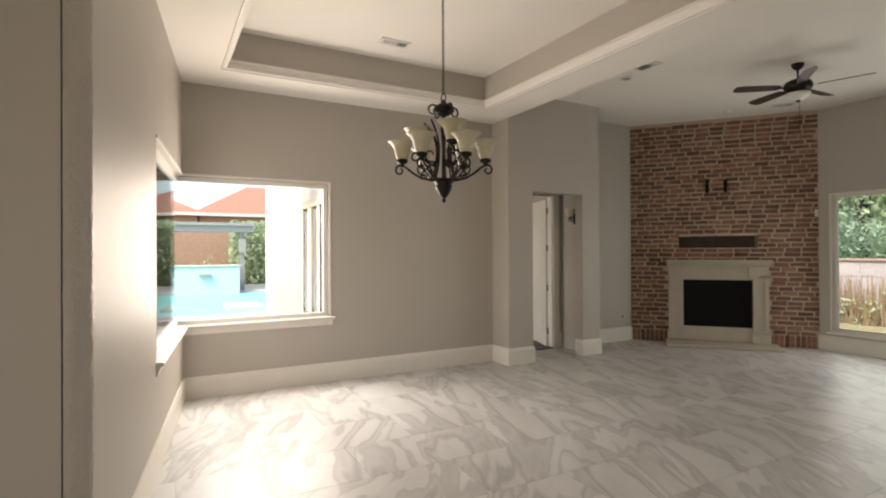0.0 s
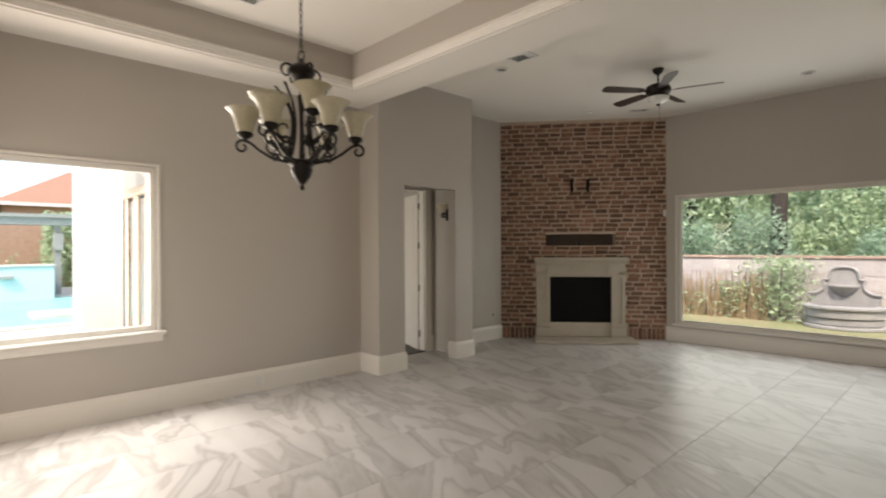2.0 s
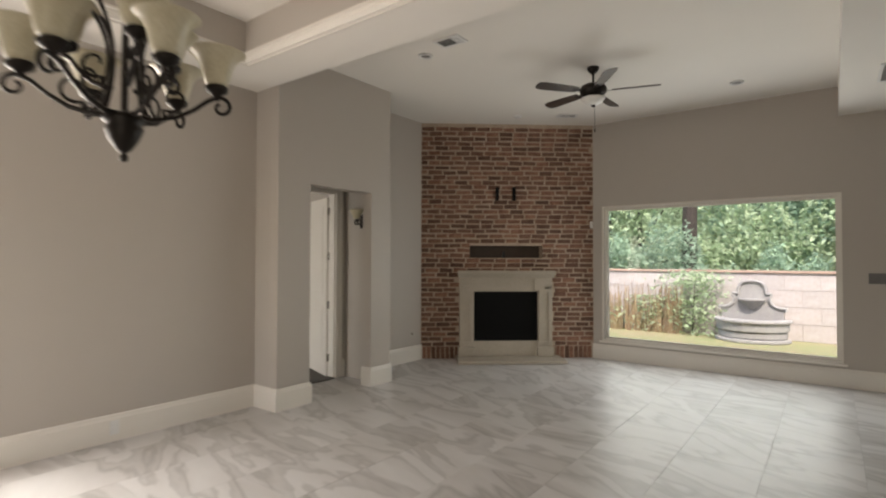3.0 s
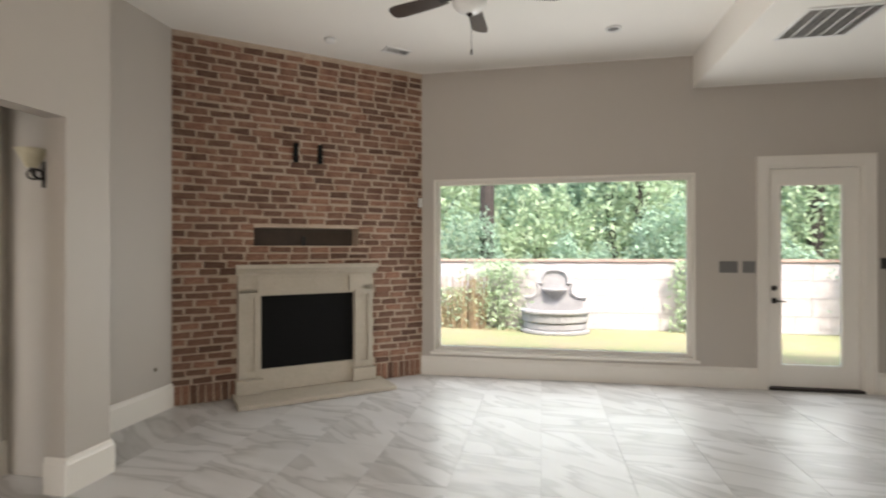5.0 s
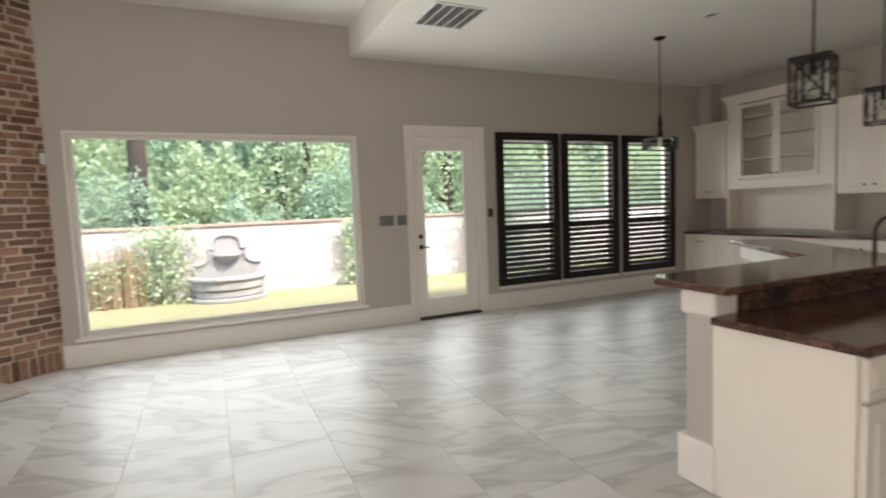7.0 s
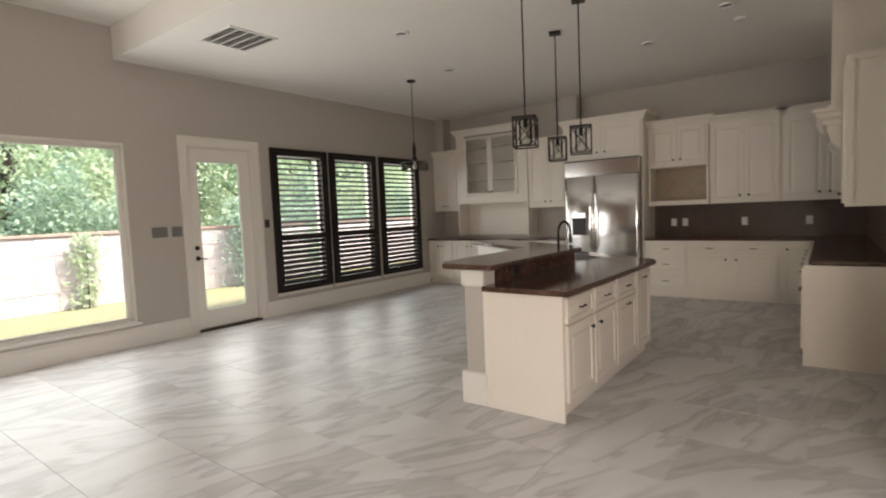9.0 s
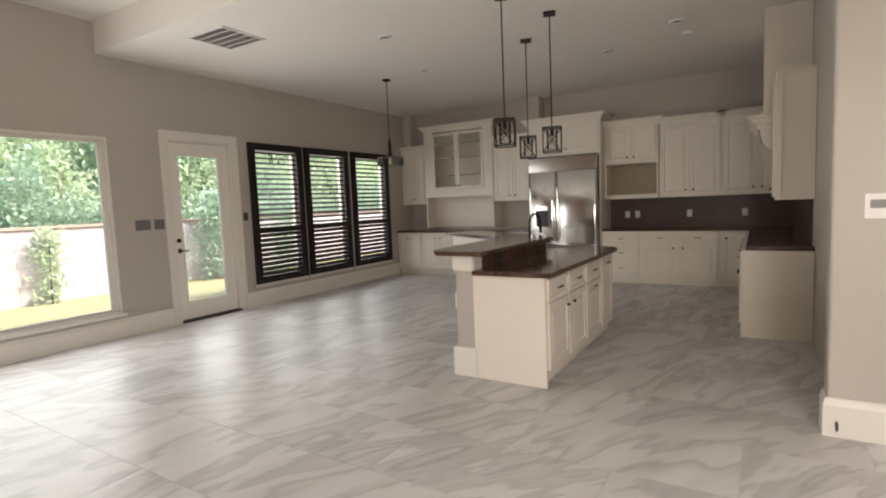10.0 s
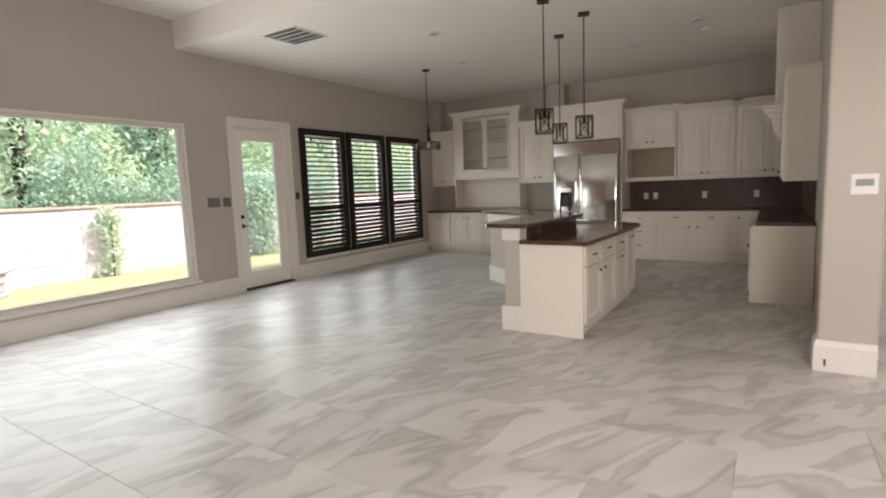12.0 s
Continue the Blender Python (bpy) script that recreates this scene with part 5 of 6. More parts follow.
part("wing_trim", wing, TRIM, isl, "off-white band and base of the wing")
wing = boxes((0.1, -0.62, 0.10, 1.7, -0.01, 0.872))
bmesh.ops.transform(wing, matrix=pose(1.50, 0.74, 0, 0, 0, 52), verts=wing.verts)
part("wing_body", wing, CABINET, isl)
slab("countertop", [(-1.57, 3.895), (0.50, 3.87), (0.62, 3.92), (1.70, 5.40), (1.10, 5.80), (0.02, 4.66), (0.02, 4.558), (-1.57, 4.558)], 0.874, 0.914, "polished brown granite island counter")
slab("bar_top", [(-1.60, 4.45), (0.06, 4.44), (0.22, 4.52), (1.22, 5.98), (0.86, 6.26), (-0.05, 4.99), (-1.46, 4.99), (-1.58, 4.90)], 1.032, 1.072, "polished brown granite raised bar top", 0.012)
plate("outlet", pose(-1.05, 4.561, 0.97), 0.115, 0.075, DARKPL, "dark outlet in the granite bar splash", "outlet", 1, "none")
snk = empty("sink", 0.62, 4.72, 0.914, 52, "dark undermount sink in the island counter", "sink")
bm = boxes((-0.36, -0.22, -0.002, 0.36, -0.20, 0.003), (-0.36, 0.20, -0.002, 0.36, 0.22, 0.003), (-0.36, -0.20, -0.002, -0.34, 0.20, 0.003), (0.34, -0.20, -0.002, 0.36, 0.20, 0.003))
part("rim", bm, STEEL, snk)
# no hollow: the bowl's shade is a dark sheet level with the rim
part("bowl", boxes((-0.34, -0.20, 0.0005, 0.34, 0.20, 0.002)), DARKPL, snk, "flat dark sheet standing in for the shaded bowl")
fc = empty("faucet", 0.55, 4.90, 0.914, 0, "black gooseneck kitchen faucet", "faucet")
part("base", lathe(bmesh.new(), [(0.028, 0.0), (0.028, 0.02), (0.018, 0.06), (0.0, 0.06)], 14), IRON, fc)
part("neck", tube(bmesh.new(), [(0, 0, 0.04), (0, 0, 0.30)] + [(0.09 - 0.09 * math.cos(a), -0.02 * a, 0.30 + 0.09 * math.sin(a)) for a in [math.pi * i / 10 for i in range(1, 11)]] + [(0.18, -0.065, 0.22)], 0.013, 10), IRON, fc, smooth=True)
part("spray_head", tube(bmesh.new(), [(0.18, -0.064, 0.24), (0.18, -0.066, 0.15)], 0.019, 10), IRON, fc)
part("lever", tube(bmesh.new(), [(0.0, 0.02, 0.09), (0.0, 0.09, 0.13)], 0.007, 7), IRON, fc)

# ---------------------------------------------------------------- garden and pool side
GRASS = material("lawn", (0.21, 0.25, 0.115), 0.95, grain=0.9, scale=1.1, tint=(0.31, 0.24, 0.16), bump=1.0, bump_scale=120)
FENCE = material("weathered_white_block", (0.50, 0.48, 0.49), 0.85, grain=0.8, scale=1.6, tint=(0.40, 0.335, 0.325), bump=0.4, bump_scale=40, random_by=0.05)
CAPS = material("pinkish_fence_cap", (0.42, 0.30, 0.25), 0.85, grain=0.6, scale=6)
CONCRETE = material("cast_concrete", (0.37, 0.36, 0.365), 0.85, grain=0.7, scale=5, tint=(0.22, 0.215, 0.22), bump=0.5, bump_scale=50)
LEAF = leafy(material("leaves", (0.38, 0.50, 0.38), 0.7, grain=0.7, scale=0.7, tint=(0.25, 0.38, 0.28), random_by=0.2, island=True))
LEAF2 = leafy(material("pale_leaves", (0.50, 0.59, 0.40), 0.7, grain=0.7, scale=0.7, tint=(0.38, 0.51, 0.35), random_by=0.2, island=True))
REED = material("dry_stems", (0.36, 0.23, 0.16), 0.8, grain=0.6, scale=4, tint=(0.24, 0.26, 0.12), random_by=0.5, island=True)
BARK = material("pine_bark", (0.045, 0.035, 0.03), 0.95, grain=0.8, scale=9, bump=1.0, bump_scale=30)
PAVE = material("pale_patio", (0.55, 0.53, 0.50), 0.8, grain=0.5, scale=4)
WATER = material("pool_water", (0.22, 0.62, 0.58), 0.35, grain=0.5, scale=1.2, tint=(0.32, 0.70, 0.66), bump=0.25, bump_scale=3, spec=0.15)
POOLTILE = material("pale_glass_mosaic", (0.50, 0.62, 0.66), 0.4, grain=0.6, scale=30, tint=(0.40, 0.55, 0.60))
ROOF = material("terracotta_shingle", (0.34, 0.19, 0.135), 0.9, grain=0.6, scale=5)
HOUSE = material("peach_brick_house", (0.46, 0.30, 0.22), 0.9, grain=0.6, scale=6)
STUCCO = material("white_stucco", (0.72, 0.70, 0.70), 0.8, grain=0.2, scale=3, bump=0.2)
GREYP = material("grey_painted_timber", (0.32, 0.32, 0.31), 0.7, grain=0.4, scale=8)
BOARD = material("weathered_board", (0.44, 0.36, 0.28), 0.85, grain=0.6, scale=7)

bm = boxes((-140, -140, -0.32, 140, -14.0, -0.20), (-140, -14.0, -0.32, -24.7, -0.6, -0.20), (-3.6, -14.0, -0.32, 140, -0.6, -0.20), (-140, YW + T, -0.32, 140, 160, -0.10), (XK + T, -0.6, -0.32, 140, YW + T, -0.20), (-140, -0.6, -0.32, -24.7, YW + T, -0.20), (-24.7, 8.9, -0.32, -10.7, YW + T, -0.20))
setting("ground", bm, GRASS, "sunlit lawn round the house", "lawn")

fy = 14.05
fence = tagged(new("garden_fence"), "weathered white block garden wall with a pinkish cap", "fence")
fence.location.z = 0.10
part("wall_core", boxes((-22, fy + 0.012, -0.3, 22, fy + 0.16, 1.20)), FENCE, fence)
part("cap", boxes((-22, fy - 0.035, 1.20, 22, fy + 0.20, 1.255), bevel=0.008), CAPS, fence)
blk = None
for r in range(4):
    for k in range(-18, 18):
        x0 = k * 0.62 + (0.31 if r % 2 else 0) - 2.0
        if not -13 < x0 < 9:
            continue
        if blk is None:
            b = part("block", boxes((0.004, 0, 0.004, 0.614, 0.014, 0.342), bevel=0.004), FENCE, fence)
            blk = b.data
        else:
            b = new("block", blk)
            b.parent = fence
        b.location = (x0, fy + random.uniform(-0.003, 0.003), -0.2 + r * 0.348)


def leaves(n, place, size, rnd, flat=0.35):
    """A mesh of n small folded leaves; place() gives each one's spot."""
    vs, fs = [], []
    for _ in range(n):
        p = Vector(place(rnd))
        s = size * rnd.uniform(0.6, 1.4)
        m = Euler((rnd.uniform(-1, 1), rnd.uniform(-1, 1) + flat, rnd.uniform(0, 6.3))).to_matrix()
        q = [p + m @ Vector(v) * s for v in ((-1, 0, 0), (-0.2, -0.45, 0.1), (1, 0, 0), (-0.2, 0.45, 0.1))]
        i = len(vs)
        vs += [tuple(v) for v in q]
        fs += [(i, i + 1, i + 2), (i, i + 2, i + 3)]
    me = bpy.data.meshes.new("leaves")
    me.from_pydata(vs, [], fs)
    return me


def clumps(cx, cy, cz, rx, ry, rz, k, rnd):
    cs = []
    for _ in range(k):
        a, b, r = rnd.uniform(0, 6.3), rnd.uniform(-0.9, 1.0), rnd.uniform(0.55, 1.0)
        cs.append((cx + rx * r * math.cos(a) * math.sqrt(max(0.05, 1 - b * b)), cy + ry * r * math.sin(a) * math.sqrt(max(0.05, 1 - b * b)), cz + rz * b * r, rnd.uniform(0.22, 0.42)))

    def place(g):
        c = g.choice(cs)
        s = c[3] * max(rx, ry, rz)
        return (c[0] + g.gauss(0, s * 0.45), c[1] + g.gauss(0, s * 0.45), max(-0.18, c[2] + g.gauss(0, s * 0.38)))
    return place


def tree(x, y, h, r, seed, n=2600, mat=None, trunk=0.16, bare=0.35):
    rnd = random.Random(seed)
    t = empty("tree", x, y, -0.2, 0, "tall leafy garden tree behind the wall", "tree", "trees behind the garden wall")
    bm = tube(bmesh.new(), [(0.06 * h * 0.1 * math.sin(i * 1.3), 0.05 * math.cos(i), h * 0.85 * i / 7) for i in range(8)], trunk, 9, 0.3)
    part("trunk", bm, BARK, t)
    for k in range(5):
        a, z = rnd.uniform(0, 6.3), h * rnd.uniform(bare, 0.75)
        part("limb", tube(bmesh.new(), [(0, 0, z), (r * 0.4 * math.cos(a), r * 0.4 * math.sin(a), z + r * 0.25), (r * 0.8 * math.cos(a), r * 0.8 * math.sin(a), z + r * 0.5)], trunk * 0.35, 6, 0.3), BARK, t)
    me = leaves(n, clumps(0, 0, h * (1 + bare) / 2, r, r, h * (1 - bare) / 2, 26, rnd), 0.09, rnd)
    me.materials.append(mat or LEAF)
    c = new("crown", me)
    c.parent = t
    return t


rnd = random.Random(21)
for k in range(13):
    tree(-16 + 2.35 * k + rnd.uniform(-0.6, 0.6), 17.4 + rnd.uniform(0, 2.2), rnd.uniform(6.5, 9.5), rnd.uniform(1.5, 2.1), 40 + k, 6000, LEAF2 if k % 3 == 1 else LEAF, bare=0.12)
for x, y in ((-7.6, 16.4), (-5.1, 15.5), (-1.2, 17.2), (-9.2, 17.5), (2.6, 16.6)):
    t = empty("pine_tree", x, y, -0.2, 0, "tall dark pine trunk behind the wall", "tree", "pines behind the garden wall")
    part("trunk", tube(bmesh.new(), [(0.04 * i, 0, 2.2 * i) for i in range(7)], 0.2, 10, 0.5), BARK, t)
    me = leaves(1200, clumps(0.2, 0, 11.5, 1.9, 1.9, 2.2, 14, random.Random(int(x * 10))), 0.14, random.Random(3))
    me.materials.append(LEAF)
    new("crown", me).parent = t
# hedge row right behind the wall and the wood beyond
rnd = random.Random(8)


def bank(x0, x1, y0, dy, zlo, zhi):
    """A spot in a bank of foliage whose top rises and falls along x."""
    def place(g):
        x = g.uniform(x0, x1)
        top = zhi * (0.72 + 0.2 * math.sin(1.1 * x + y0) + 0.16 * math.sin(2.9 * x + 2 * y0) + 0.1 * math.sin(7.3 * x))
        return (x, y0 + abs(g.gauss(0, dy)), zlo + (top - zlo) * g.random() ** 0.75 + g.gauss(0, 0.12))
    return place


me = leaves(60000, bank(-15, 11, 14.75, 0.6, -0.1, 2.5), 0.06, rnd)
me.materials.append(LEAF)
tagged(new("hedge", me), "dense green shrubs behind the garden wall", "shrubs", kind="stuff")
me = leaves(42000, bank(-18, 13, 16.0, 0.9, 0.8, 4.6), 0.075, rnd)
me.materials.append(LEAF2)
tagged(new("understory", me), "sunlit pale green understory behind the shrubs", "shrubs", kind="stuff")
me = leaves(26000, lambda g: (g.uniform(-34, 26), 24 + g.uniform(0, 5), abs(g.gauss(0, 1)) * 4.2 + g.uniform(0, 3)), 0.30, rnd)
me.materials.append(LEAF2)
tagged(new("far_wood", me), "far sunlit wood behind the garden", "woodland", kind="stuff")
setting("backdrop", boxes((-60, 32, -0.3, 60, 32.2, 11)), material("far_foliage", (0.09, 0.13, 0.07), 1.0, grain=0.9, scale=0.9, tint=(0.18, 0.22, 0.12), bump=1.0, bump_scale=2), "far dense tree line", "woodland")


def shrub(x, y, r, h, seed, n, mat, label):
    s = empty("shrub", x, y, -0.1, 0, label, "shrub")
    g = random.Random(seed)
    part("stems", tube(bmesh.new(), [(0, 0, -0.02), (0.02, 0.0, h * 0.4), (0.05, 0.02, h * 0.8)], 0.015, 5, 0.4), BARK, s)
    me = leaves(n, lambda q: (q.gauss(0, r * 0.45), q.gauss(0, r * 0.2), h * q.random() ** 0.8), 0.055, g)
    me.materials.append(mat)
    new("foliage", me).parent = s


shrub(-4.65, 13.75, 0.75, 1.42, 1, 1150, LEAF2, "yellow-green shrub against the garden wall")
shrub(-5.55, 13.8, 0.55, 0.85, 2, 420, LEAF2, "green shrub against the garden wall")
shrub(-6.7, 13.8, 0.9, 0.55, 3, 380, LEAF2, "low green weeds against the garden wall")
shrub(-0.95, 13.88, 0.32, 1.42, 4, 520, LEAF2, "green climber on the garden wall")
shrub(2.6, 13.6, 0.8, 2.1, 5, 2400, LEAF, "leafy shrub near the garden door")
shrub(3.9, 12.9, 0.7, 1.9, 6, 1500, LEAF, "leafy shrub outside the shutters")
g = random.Random(6)
vs, fs = [], []
for _ in range(420):
    x, y, h, l = g.uniform(-7.8, -4.9), g.uniform(13.6, 13.9), g.uniform(0.5, 1.15), g.uniform(-0.12, 0.12)
    i = len(vs)
    vs += [(x - 0.009, y, -0.11), (x + 0.009, y, -0.11), (x + l + 0.007, y, h - 0.1), (x + l - 0.007, y + 0.006, h - 0.1)]
    fs += [(i, i + 1, i + 2, i + 3)]
me = bpy.data.meshes.new("reeds")
me.from_pydata(vs, [], fs)
me.materials.append(REED)
tagged(new("dry_reeds", me), "tall dry reddish weeds before the wall", "weeds", kind="stuff")

# wall fountain
fo = empty("garden_fountain", -3.48, 13.62, -0.1, 0, "grey cast-concrete wall fountain with arched back and basin", "fountain")
half = [(0.0, 1.24), (0.10, 1.235), (0.18, 1.20), (0.235, 1.13), (0.25, 1.04), (0.25, 0.98), (0.34, 0.98), (0.34, 0.93), (0.32, 0.88), (0.34, 0.78), (0.42, 0.71), (0.50, 0.69), (0.60, 0.69), (0.60, 0.63), (0.56, 0.60), (0.56, 0.08)]
shape = [(-x, z) for x, z in half[::-1]] + half[1:]
bm = bmesh.new()
f0 = [bm.verts.new((x, 0.0, z)) for x, z in shape]
f1 = [bm.verts.new((x, 0.16, z)) for x, z in shape]
bm.faces.new(f0)
bm.faces.new(f1)
for i in range(len(shape)):
    bm.faces.new((f0[i], f0[(i + 1) % len(shape)], f1[(i + 1) % len(shape)], f1[i]))
part("back", bm, CONCRETE, fo)
bm = tube(bmesh.new(), [(x, -0.01, z) for x, z in shape[15 - 15:] if z > 0.62], 0.035, 6)
part("moulding", bm, CONCRETE, fo)
bm = bmesh.new()
for r0, z0, r1, z1 in ((0.05, 0.66, 0.20, 0.80), (0.20, 0.80, 0.25, 0.84), (0.25, 0.84, 0.25, 0.87)):
    pa = [bm.verts.new((r0 * math.cos(a), -r0 * 0.8 * math.sin(a), z0)) for a in [math.pi * i / 12 for i in range(13)]]
    pb = [bm.verts.new((r1 * math.cos(a), -r1 * 0.8 * math.sin(a), z1)) for a in [math.pi * i / 12 for i in range(13)]]
    for i in range(12):
        bm.faces.new((pa[i], pa[i + 1], pb[i + 1], pb[i]))
bm.faces.new(pb)
part("bowl", bm, CONCRETE, fo)


def bowed(rx, ry, z0, z1, wall, rim=0.015):
    """Half-round shell, its flat side against the back, with a hollow of the given wall."""
    bm = bmesh.new()
    arcs = [[(a * math.cos(q), -b * math.sin(q)) for q in [math.pi * k / 20 for k in range(21)]] for a, b in ((rx, ry), (rx - rim, ry - rim), (rx - wall, ry - wall))]
    rows = [[bm.verts.new((x, y, z)) for x, y in arcs[i]] for i, z in ((2, z0), (1, z0), (0, z0 + rim), (0, z1 - rim), (1, z1), (2, z1))]
    for p, q in zip(rows, rows[1:] + rows[:1]):
        for k in range(20):
            bm.faces.new((p[k], p[k + 1], q[k + 1], q[k]))
    for k in (0, 20):
        bm.faces.new([r[k] for r in rows])
    bmesh.ops.recalc_face_normals(bm, faces=bm.faces)
    return bm


part("plinth", bowed(0.69, 0.60, 0.0, 0.075, 0.40), CONCRETE, fo)
part("basin", bowed(0.63, 0.53, 0.07, 0.235, 0.12, 0.03), CONCRETE, fo)
part("basin_band", bowed(0.66, 0.57, 0.23, 0.40, 0.13), CONCRETE, fo)
part("basin_rim", bowed(0.71, 0.62, 0.395, 0.47, 0.17, 0.02), CONCRETE, fo)
part("basin_floor", bowed(0.60, 0.50, 0.20, 0.24, 0.49, 0.005), CONCRETE, fo)

# pool side
setting("patio", boxes((-15.4, -14, -0.3, -9.0, 9.0, -0.07), (-9.0, -9, -0.3, XD - T, 2.2, -0.07), (XD - T, -9, -0.3, -3.6, -0.6, -0.07), (-30.0, 3.1, -0.3, -24.0, 9.0, -0.07), (-24.0, 5.6, -0.3, -15.4, 9.0, -0.07)), PAVE, "pale pool deck", "patio")
setting("water", boxes((-24.0, -14, -0.3, -15.4, 5.6, -0.13)), WATER, "turquoise swimming pool water", "pool")
setting("pool_coping", boxes((-15.45, -14, -0.069, -15.1, 5.9, -0.03), (-24.2, 5.55, -0.069, -15.45, 5.9, -0.03), (-18.6, 1.9, -0.2, -17.2, 2.9, -0.03), bevel=0.01), PAVE, "pale stone coping round the pool", "coping")
spa = tagged(new("raised_pool_wall"), "raised pale mosaic pool wall with two spouts", "pool wall")
part("wall", boxes((-24.6, -10.0, -0.25, -23.7, 3.05, 1.00), bevel=0.01), POOLTILE, spa)
part("coping", boxes((-24.65, -10.0, 1.00, -23.65, 3.1, 1.06), bevel=0.01), PAVE, spa)
for y in (-1.9, 0.0, 1.75):
    part("spout", boxes((-23.7, y - 0.22, 0.60, -23.55, y + 0.22, 0.70), bevel=0.008), GREYP, spa)
pg = tagged(new("pergola"), "grey patio cover on posts beside the pool", "pergola")
for y in (3.3, -9.0):
    part("post", boxes((-25.1, y - 0.1, -0.08, -24.9, y + 0.1, 2.45)), GREYP, pg)
part("beam", boxes((-25.3, -9.6, 2.45, -24.7, 3.75, 2.72)), GREYP, pg)
part("rafter_board", boxes((-27.5, -9.7, 2.72, -24.6, 3.8, 2.84)), GREYP, pg)
part("heater", boxes((-24.9, 3.15, 1.55, -24.72, 3.45, 2.15), bevel=0.01), GREYP, pg)
gw = tagged(new("boundary_wall"), "peach brick boundary wall behind the pool", "wall")
part("wall", boxes((-31.3, -30, -0.3, -31.0, 9.0, 2.65)), HOUSE, gw)
me = leaves(11000, lambda q: (-29.4 + q.gauss(0, 0.4), q.uniform(3.3, 11.0), q.uniform(-0.2, 3.0) + 0.2 * math.sin(3 * q.random())), 0.13, random.Random(4))
me.materials.append(LEAF2)
tagged(new("pool_hedge", me), "bright green hedge behind the pool", "hedge", kind="stuff")
me = leaves(2600, lambda q: (-30.5 + q.gauss(0, 0.25), q.uniform(-9.0, 3.2), -0.2 + abs(q.gauss(0, 0.55))), 0.12, random.Random(14))
me.materials.append(LEAF2)
tagged(new("pool_planting", me), "low green planting along the boundary wall", "hedge", kind="stuff")
hs = tagged(new("neighbour_house"), "peach brick house with terracotta hip roofs", "house")
for cx, cy, w, d, ze, zp in ((-46, -2.1, 5.0, 4.6, 4.35, 6.6), (-46.2, 7.2, 5.0, 4.6, 4.35, 7.0)):
    part("wall", boxes((cx - w, cy - d, -0.3, cx + w, cy + d, ze)), HOUSE, hs)
    bm = bmesh.new()
    e = [bm.verts.new(p) for p in ((cx - w - 0.5, cy - d - 0.5, ze), (cx + w + 0.5, cy - d - 0.5, ze), (cx + w + 0.5, cy + d + 0.5, ze), (cx - w - 0.5, cy + d + 0.5, ze))]
    q = [bm.verts.new((cx, cy - d * 0.15, zp)), bm.verts.new((cx, cy + d * 0.15, zp))]
    for fc_ in ((e[0], e[1], q[0]), (e[1], e[2], q[1], q[0]), (e[2], e[3], q[1]), (e[3], e[0], q[0], q[1]), (e[3], e[2], e[1], e[0])):
        bm.faces.new(fc_)
    part("roof", bm, ROOF, hs)
    part("fascia", boxes((cx + w + 0.45, cy - d - 0.5, ze - 0.18, cx + w + 0.52, cy + d + 0.5, ze + 0.02)), STUCCO, hs)
col = tagged(new("porch_column"), "white stucco porch column by the pool", "column")
part("shaft", boxes((-8.75, 1.48, -0.07, -8.30, 1.90, 3.3), bevel=0.015), STUCCO, col)
part("base", boxes((-8.79, 1.44, -0.069, -8.26, 1.94, 0.14), bevel=0.01), STUCCO, col)
part("capital", boxes((-8.80, 1.43, 2.62, -8.25, 1.95, 2.70), bevel=0.012), STUCCO, col)
bm = bmesh.new()
arch = [(1.90 - 5.4 * i / 16, 2.70 + 0.16 * math.sin(math.pi * i / 16)) for i in range(17)]
lo, hi = [[bm.verts.new((x, y, z)) for y, z in arch] for x in (-8.70, -8.35)], [[bm.verts.new((x, y, 3.30)) for y, z in arch] for x in (-8.70, -8.35)]
for i in range(16):
    for q in ((lo[0][i], lo[0][i + 1], lo[1][i + 1], lo[1][i]), (lo[0][i], hi[0][i], hi[0][i + 1], lo[0][i + 1]), (lo[1][i], hi[1][i], hi[1][i + 1], lo[1][i + 1])):
        bm.faces.new(q)
setting("porch_beam", bm, STUCCO, "white stucco porch beam with a shallow arch", "beam")
# slab added out of view: keeps direct sun out of the south window
setting("porch_sun_block", boxes((-8.9, -3.9, 3.30, -3.62, -0.36, 3.42)), STUCCO, "white slab added over the south porch to block the sun", "ceiling")
pd = tagged(new("patio_door"), "cream glazed patio door in the bedroom wing", "door")
part("frame", frame_ring(bmesh.new(), "y", 2.14, 2.196, -9.9, -0.1, -7.9, 2.36, 0.10), BOARD, pd)
part("stile", boxes((-8.97, 2.15, 0.0, -8.83, 2.19, 2.25)), BOARD, pd)
for a, b in ((-9.8, -8.97), (-8.83, -8.0)):
    p = part("pane", boxes((a, 2.172, 0.0, b, 2.178, 2.25)), GLASS, pd)
    p.visible_shadow = False
    part("batten", boxes(((a + b) / 2 - 0.04, 2.155, 0.0, (a + b) / 2 + 0.04, 2.17, 2.25)), BOARD, pd)

# ---------------------------------------------------------------- tiles and bricks
TW, TL, GAP = 0.60, 1.20, 0.0022
floor_ob = bpy.data.objects["floor"]
tile_mesh = {}


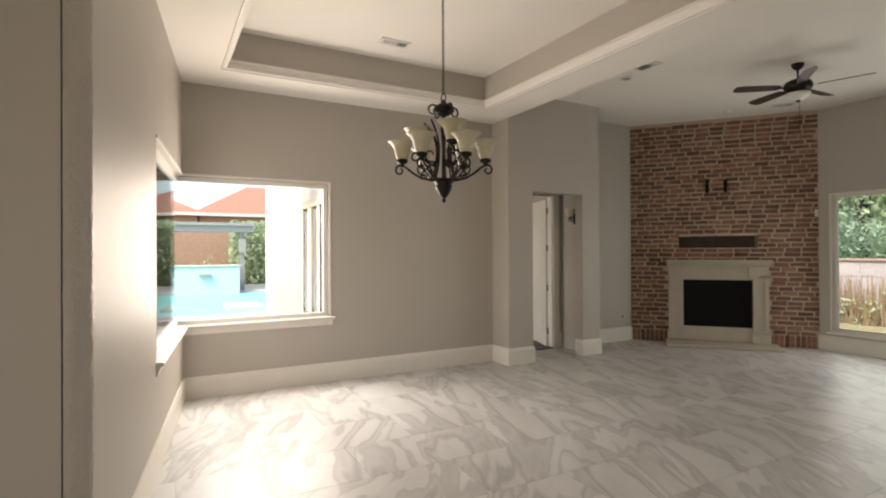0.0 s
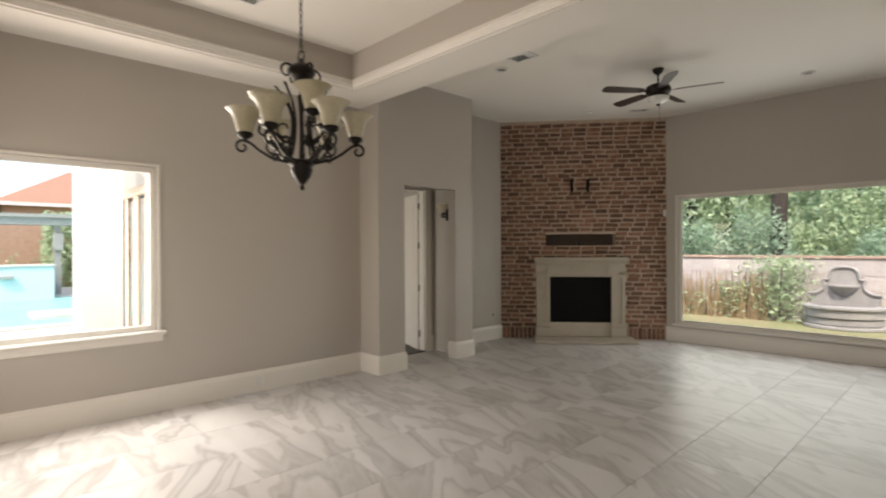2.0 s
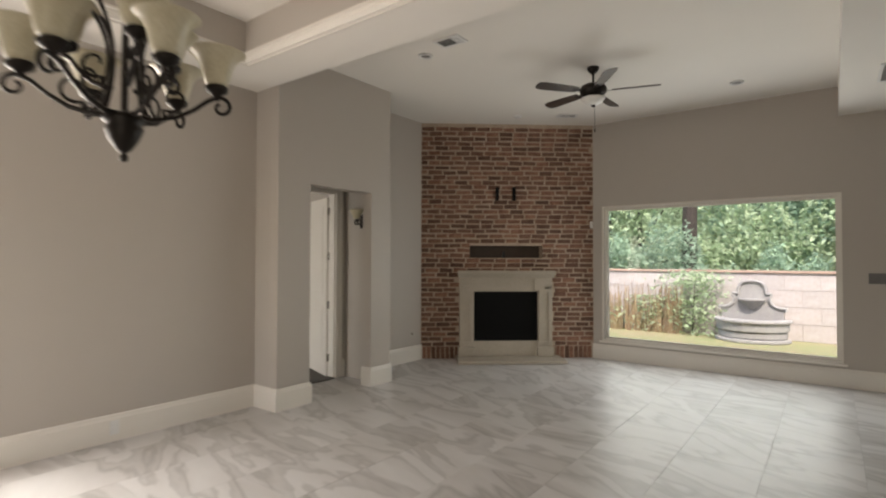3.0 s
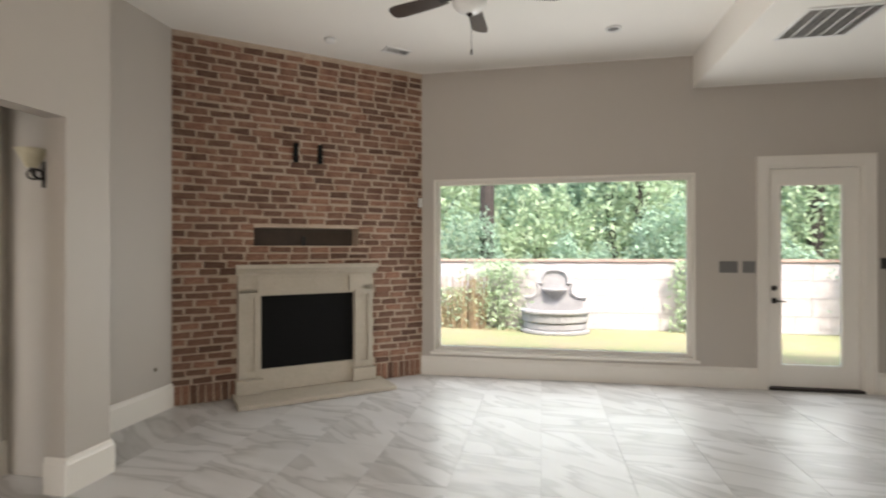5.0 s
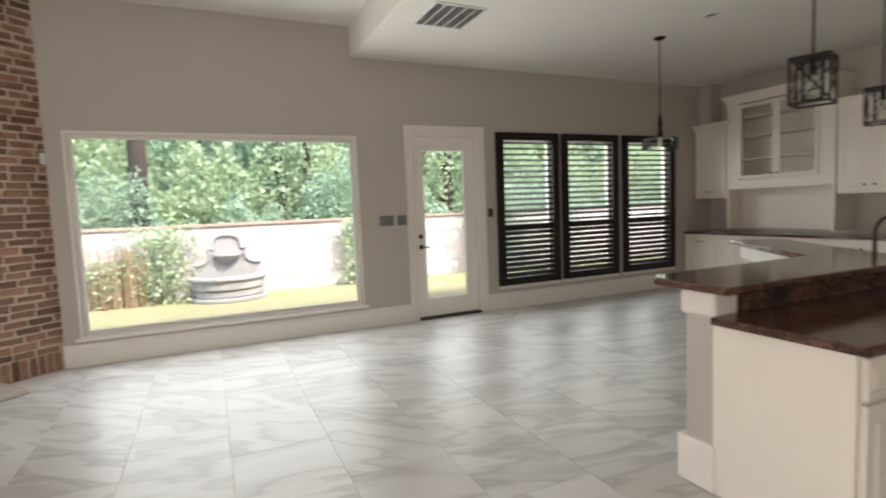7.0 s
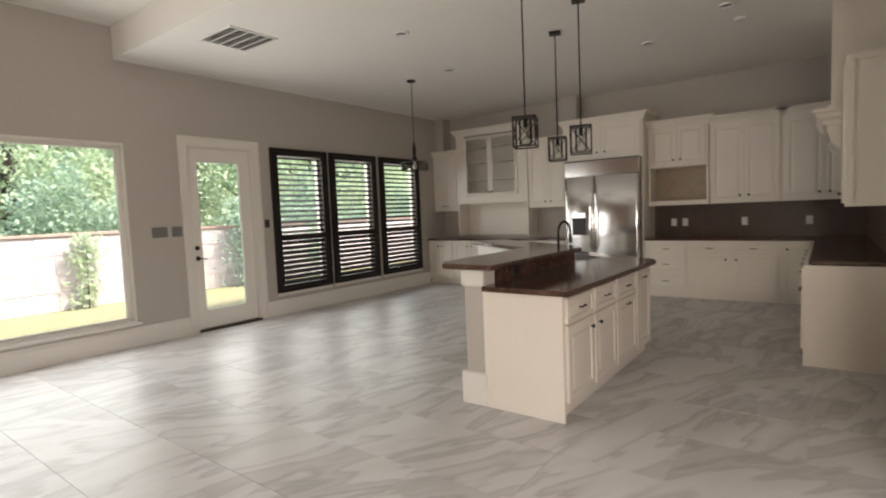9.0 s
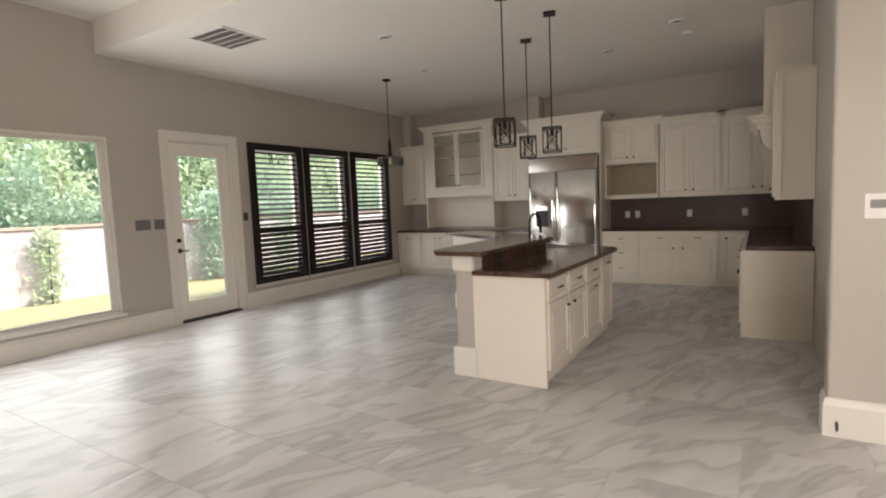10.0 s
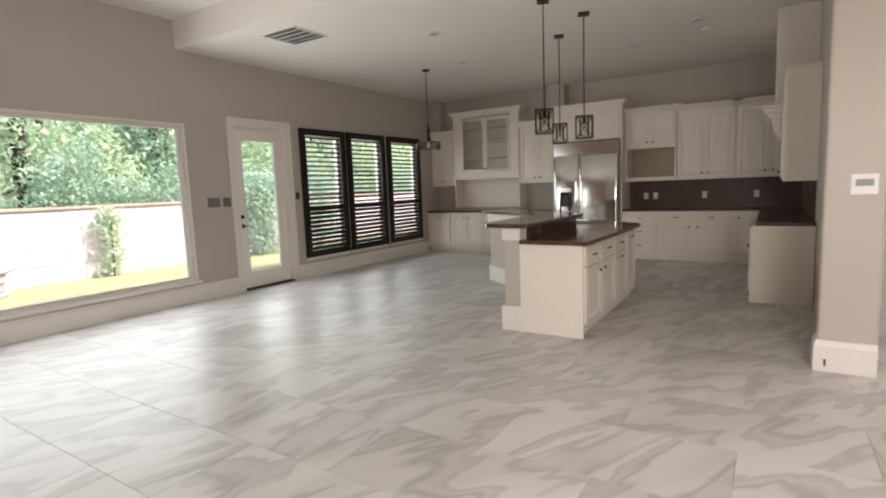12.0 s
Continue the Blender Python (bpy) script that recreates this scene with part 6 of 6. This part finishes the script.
def tile(x0, y0, x1, y1):
    w, l = round(x1 - x0, 3), round(y1 - y0, 3)
    if w < 0.03 or l < 0.03:
        return
    if (w, l) not in tile_mesh:
        me = bpy.data.meshes.new("tile")
        a, b, c = w / 2 - GAP / 2, l / 2 - GAP / 2, 0.0007
        vs = [(sx * a, sy * b, -0.008) for sx, sy in ((-1, -1), (1, -1), (1, 1), (-1, 1))] + [(sx * a, sy * b, -c) for sx, sy in ((-1, -1), (1, -1), (1, 1), (-1, 1))] + [(sx * (a - c), sy * (b - c), 0) for sx, sy in ((-1, -1), (1, -1), (1, 1), (-1, 1))]
        fs = [(8, 9, 10, 11)] + [(i, (i + 1) % 4, 4 + (i + 1) % 4, 4 + i) for i in range(4)] + [(4 + i, 4 + (i + 1) % 4, 8 + (i + 1) % 4, 8 + i) for i in range(4)]
        me.from_pydata(vs, [], fs)
        me.materials.append(TILE)
        tile_mesh[(w, l)] = me
    ob = new("tile", tile_mesh[(w, l)])
    ob.parent = floor_ob
    ob.location = ((x0 + x1) / 2, (y0 + y1) / 2, random.uniform(-0.0004, 0.0004))


FX0, FX1, FY0, FY1 = -7.398, XK, -2.6, YW
k = math.floor((FX0 + 3.74) / TW)
while -3.74 + k * TW < FX1:
    x0, x1 = max(FX0, -3.74 + k * TW), min(FX1, -3.74 + (k + 1) * TW)
    y = 6.22 - 12 * TL + (TL / 2 if k % 2 else 0)
    while y < FY1:
        if y + TL > (FY0 if x1 > HX.x - 0.1 else YS + 0.1):
            tile(x0, max(FY0 if x1 > HX.x - 0.1 else YS + 0.1, y), x1, min(FY1, y + TL))
        y += TL
    k += 1

COURSE, BH, BLEN = 0.078, 0.057, 0.20
brick_meshes = {}


def brick_mesh(w, h, seed):
    key = (round(w, 2), round(h, 2), seed)
    if key in brick_meshes:
        return brick_meshes[key]
    rnd = random.Random(seed * 7 + int(w * 1000))
    me = bpy.data.meshes.new("brick")
    a, c, e = w / 2, h / 2, 0.006
    j = lambda s: rnd.uniform(-s, s)  # noqa: E731
    back = [(sx * a, 0.012, sz * c) for sx, sz in ((-1, -1), (1, -1), (1, 1), (-1, 1))]
    mid = [(sx * a + j(0.005), -0.006 + j(0.003), sz * c + j(0.007)) for sx, sz in ((-1, -1), (1, -1), (1, 1), (-1, 1))]
    front = [(sx * (a - e) + j(0.004), -0.012 + j(0.005), sz * (c - e) + j(0.007)) for sx, sz in ((-1, -1), (1, -1), (1, 1), (-1, 1))]
    fs = [(8, 9, 10, 11)] + [(i, (i + 1) % 4, 4 + (i + 1) % 4, 4 + i) for i in range(4)] + [(4 + i, 4 + (i + 1) % 4, 8 + (i + 1) % 4, 8 + i) for i in range(4)]
    me.from_pydata(back + mid + front, [], fs)
    me.materials.append(BRICK)
    brick_meshes[key] = me
    return me


def brick_spots():
    """Soldier course at the foot, running bond above, left out where surround, recess and firebox are."""
    rnd = random.Random(5)
    u = 0.01
    while u < BL - 0.05:
        yield u + 0.034, 0.10, 0.060, 0.19, rnd.randrange(6)
        u += 0.074
    z = 0.205 + BH / 2
    r = 0
    while z + BH / 2 < ZH:
        u = -0.11 if r % 2 else 0.0
        u += rnd.uniform(-0.015, 0.015)
        while u < BL:
            w = BLEN + rnd.choice((-0.03, -0.012, 0, 0, 0.012, 0.02))
            a, b = max(u, 0.0), min(u + w, BL)
            if b - a > 0.04:
                yield (a + b) / 2, z + rnd.uniform(-0.005, 0.005), b - a - 0.002, BH + rnd.choice((-0.004, 0, 0.004)), rnd.randrange(6)
            u += w + 0.021
        z += COURSE
        r += 1


count = 0
rest_v, rest_f = [], []
for u, z, w, h, s in brick_spots():
    if F0 + 0.03 < u < F1 - 0.03 and z < 1.36:
        continue
    if NI[0] - w / 2 < u < NI[2] + w / 2 and NI[1] - 0.02 < z < NI[3] + 0.02:
        if u > NI[0] + w / 4 and u < NI[2] - w / 4:
            continue
        lo, hi = u - w / 2, u + w / 2
        if u < 1.4:
            hi = min(hi, NI[0])
        else:
            lo = max(lo, NI[2])
        if hi - lo < 0.03:
            continue
        u, w = (lo + hi) / 2, hi - lo
    me = brick_mesh(w, h, s)
    if z < 1.95 and count < 300:
        ob = new("brick", me)
        ob.parent = breast
        ob.location = (u, 0, z)
        count += 1
    else:
        n = len(rest_v)
        rest_v += [(v.co.x + u, v.co.y, v.co.z + z) for v in me.vertices]
        rest_f += [tuple(i + n for i in p.vertices) for p in me.polygons]
me = bpy.data.meshes.new("upper_bricks")
me.from_pydata(rest_v, [], rest_f)
me.materials.append(BRICKS)
ob = new("upper_bricks", me)
ob.parent = breast
ob["kind"] = "stuff"
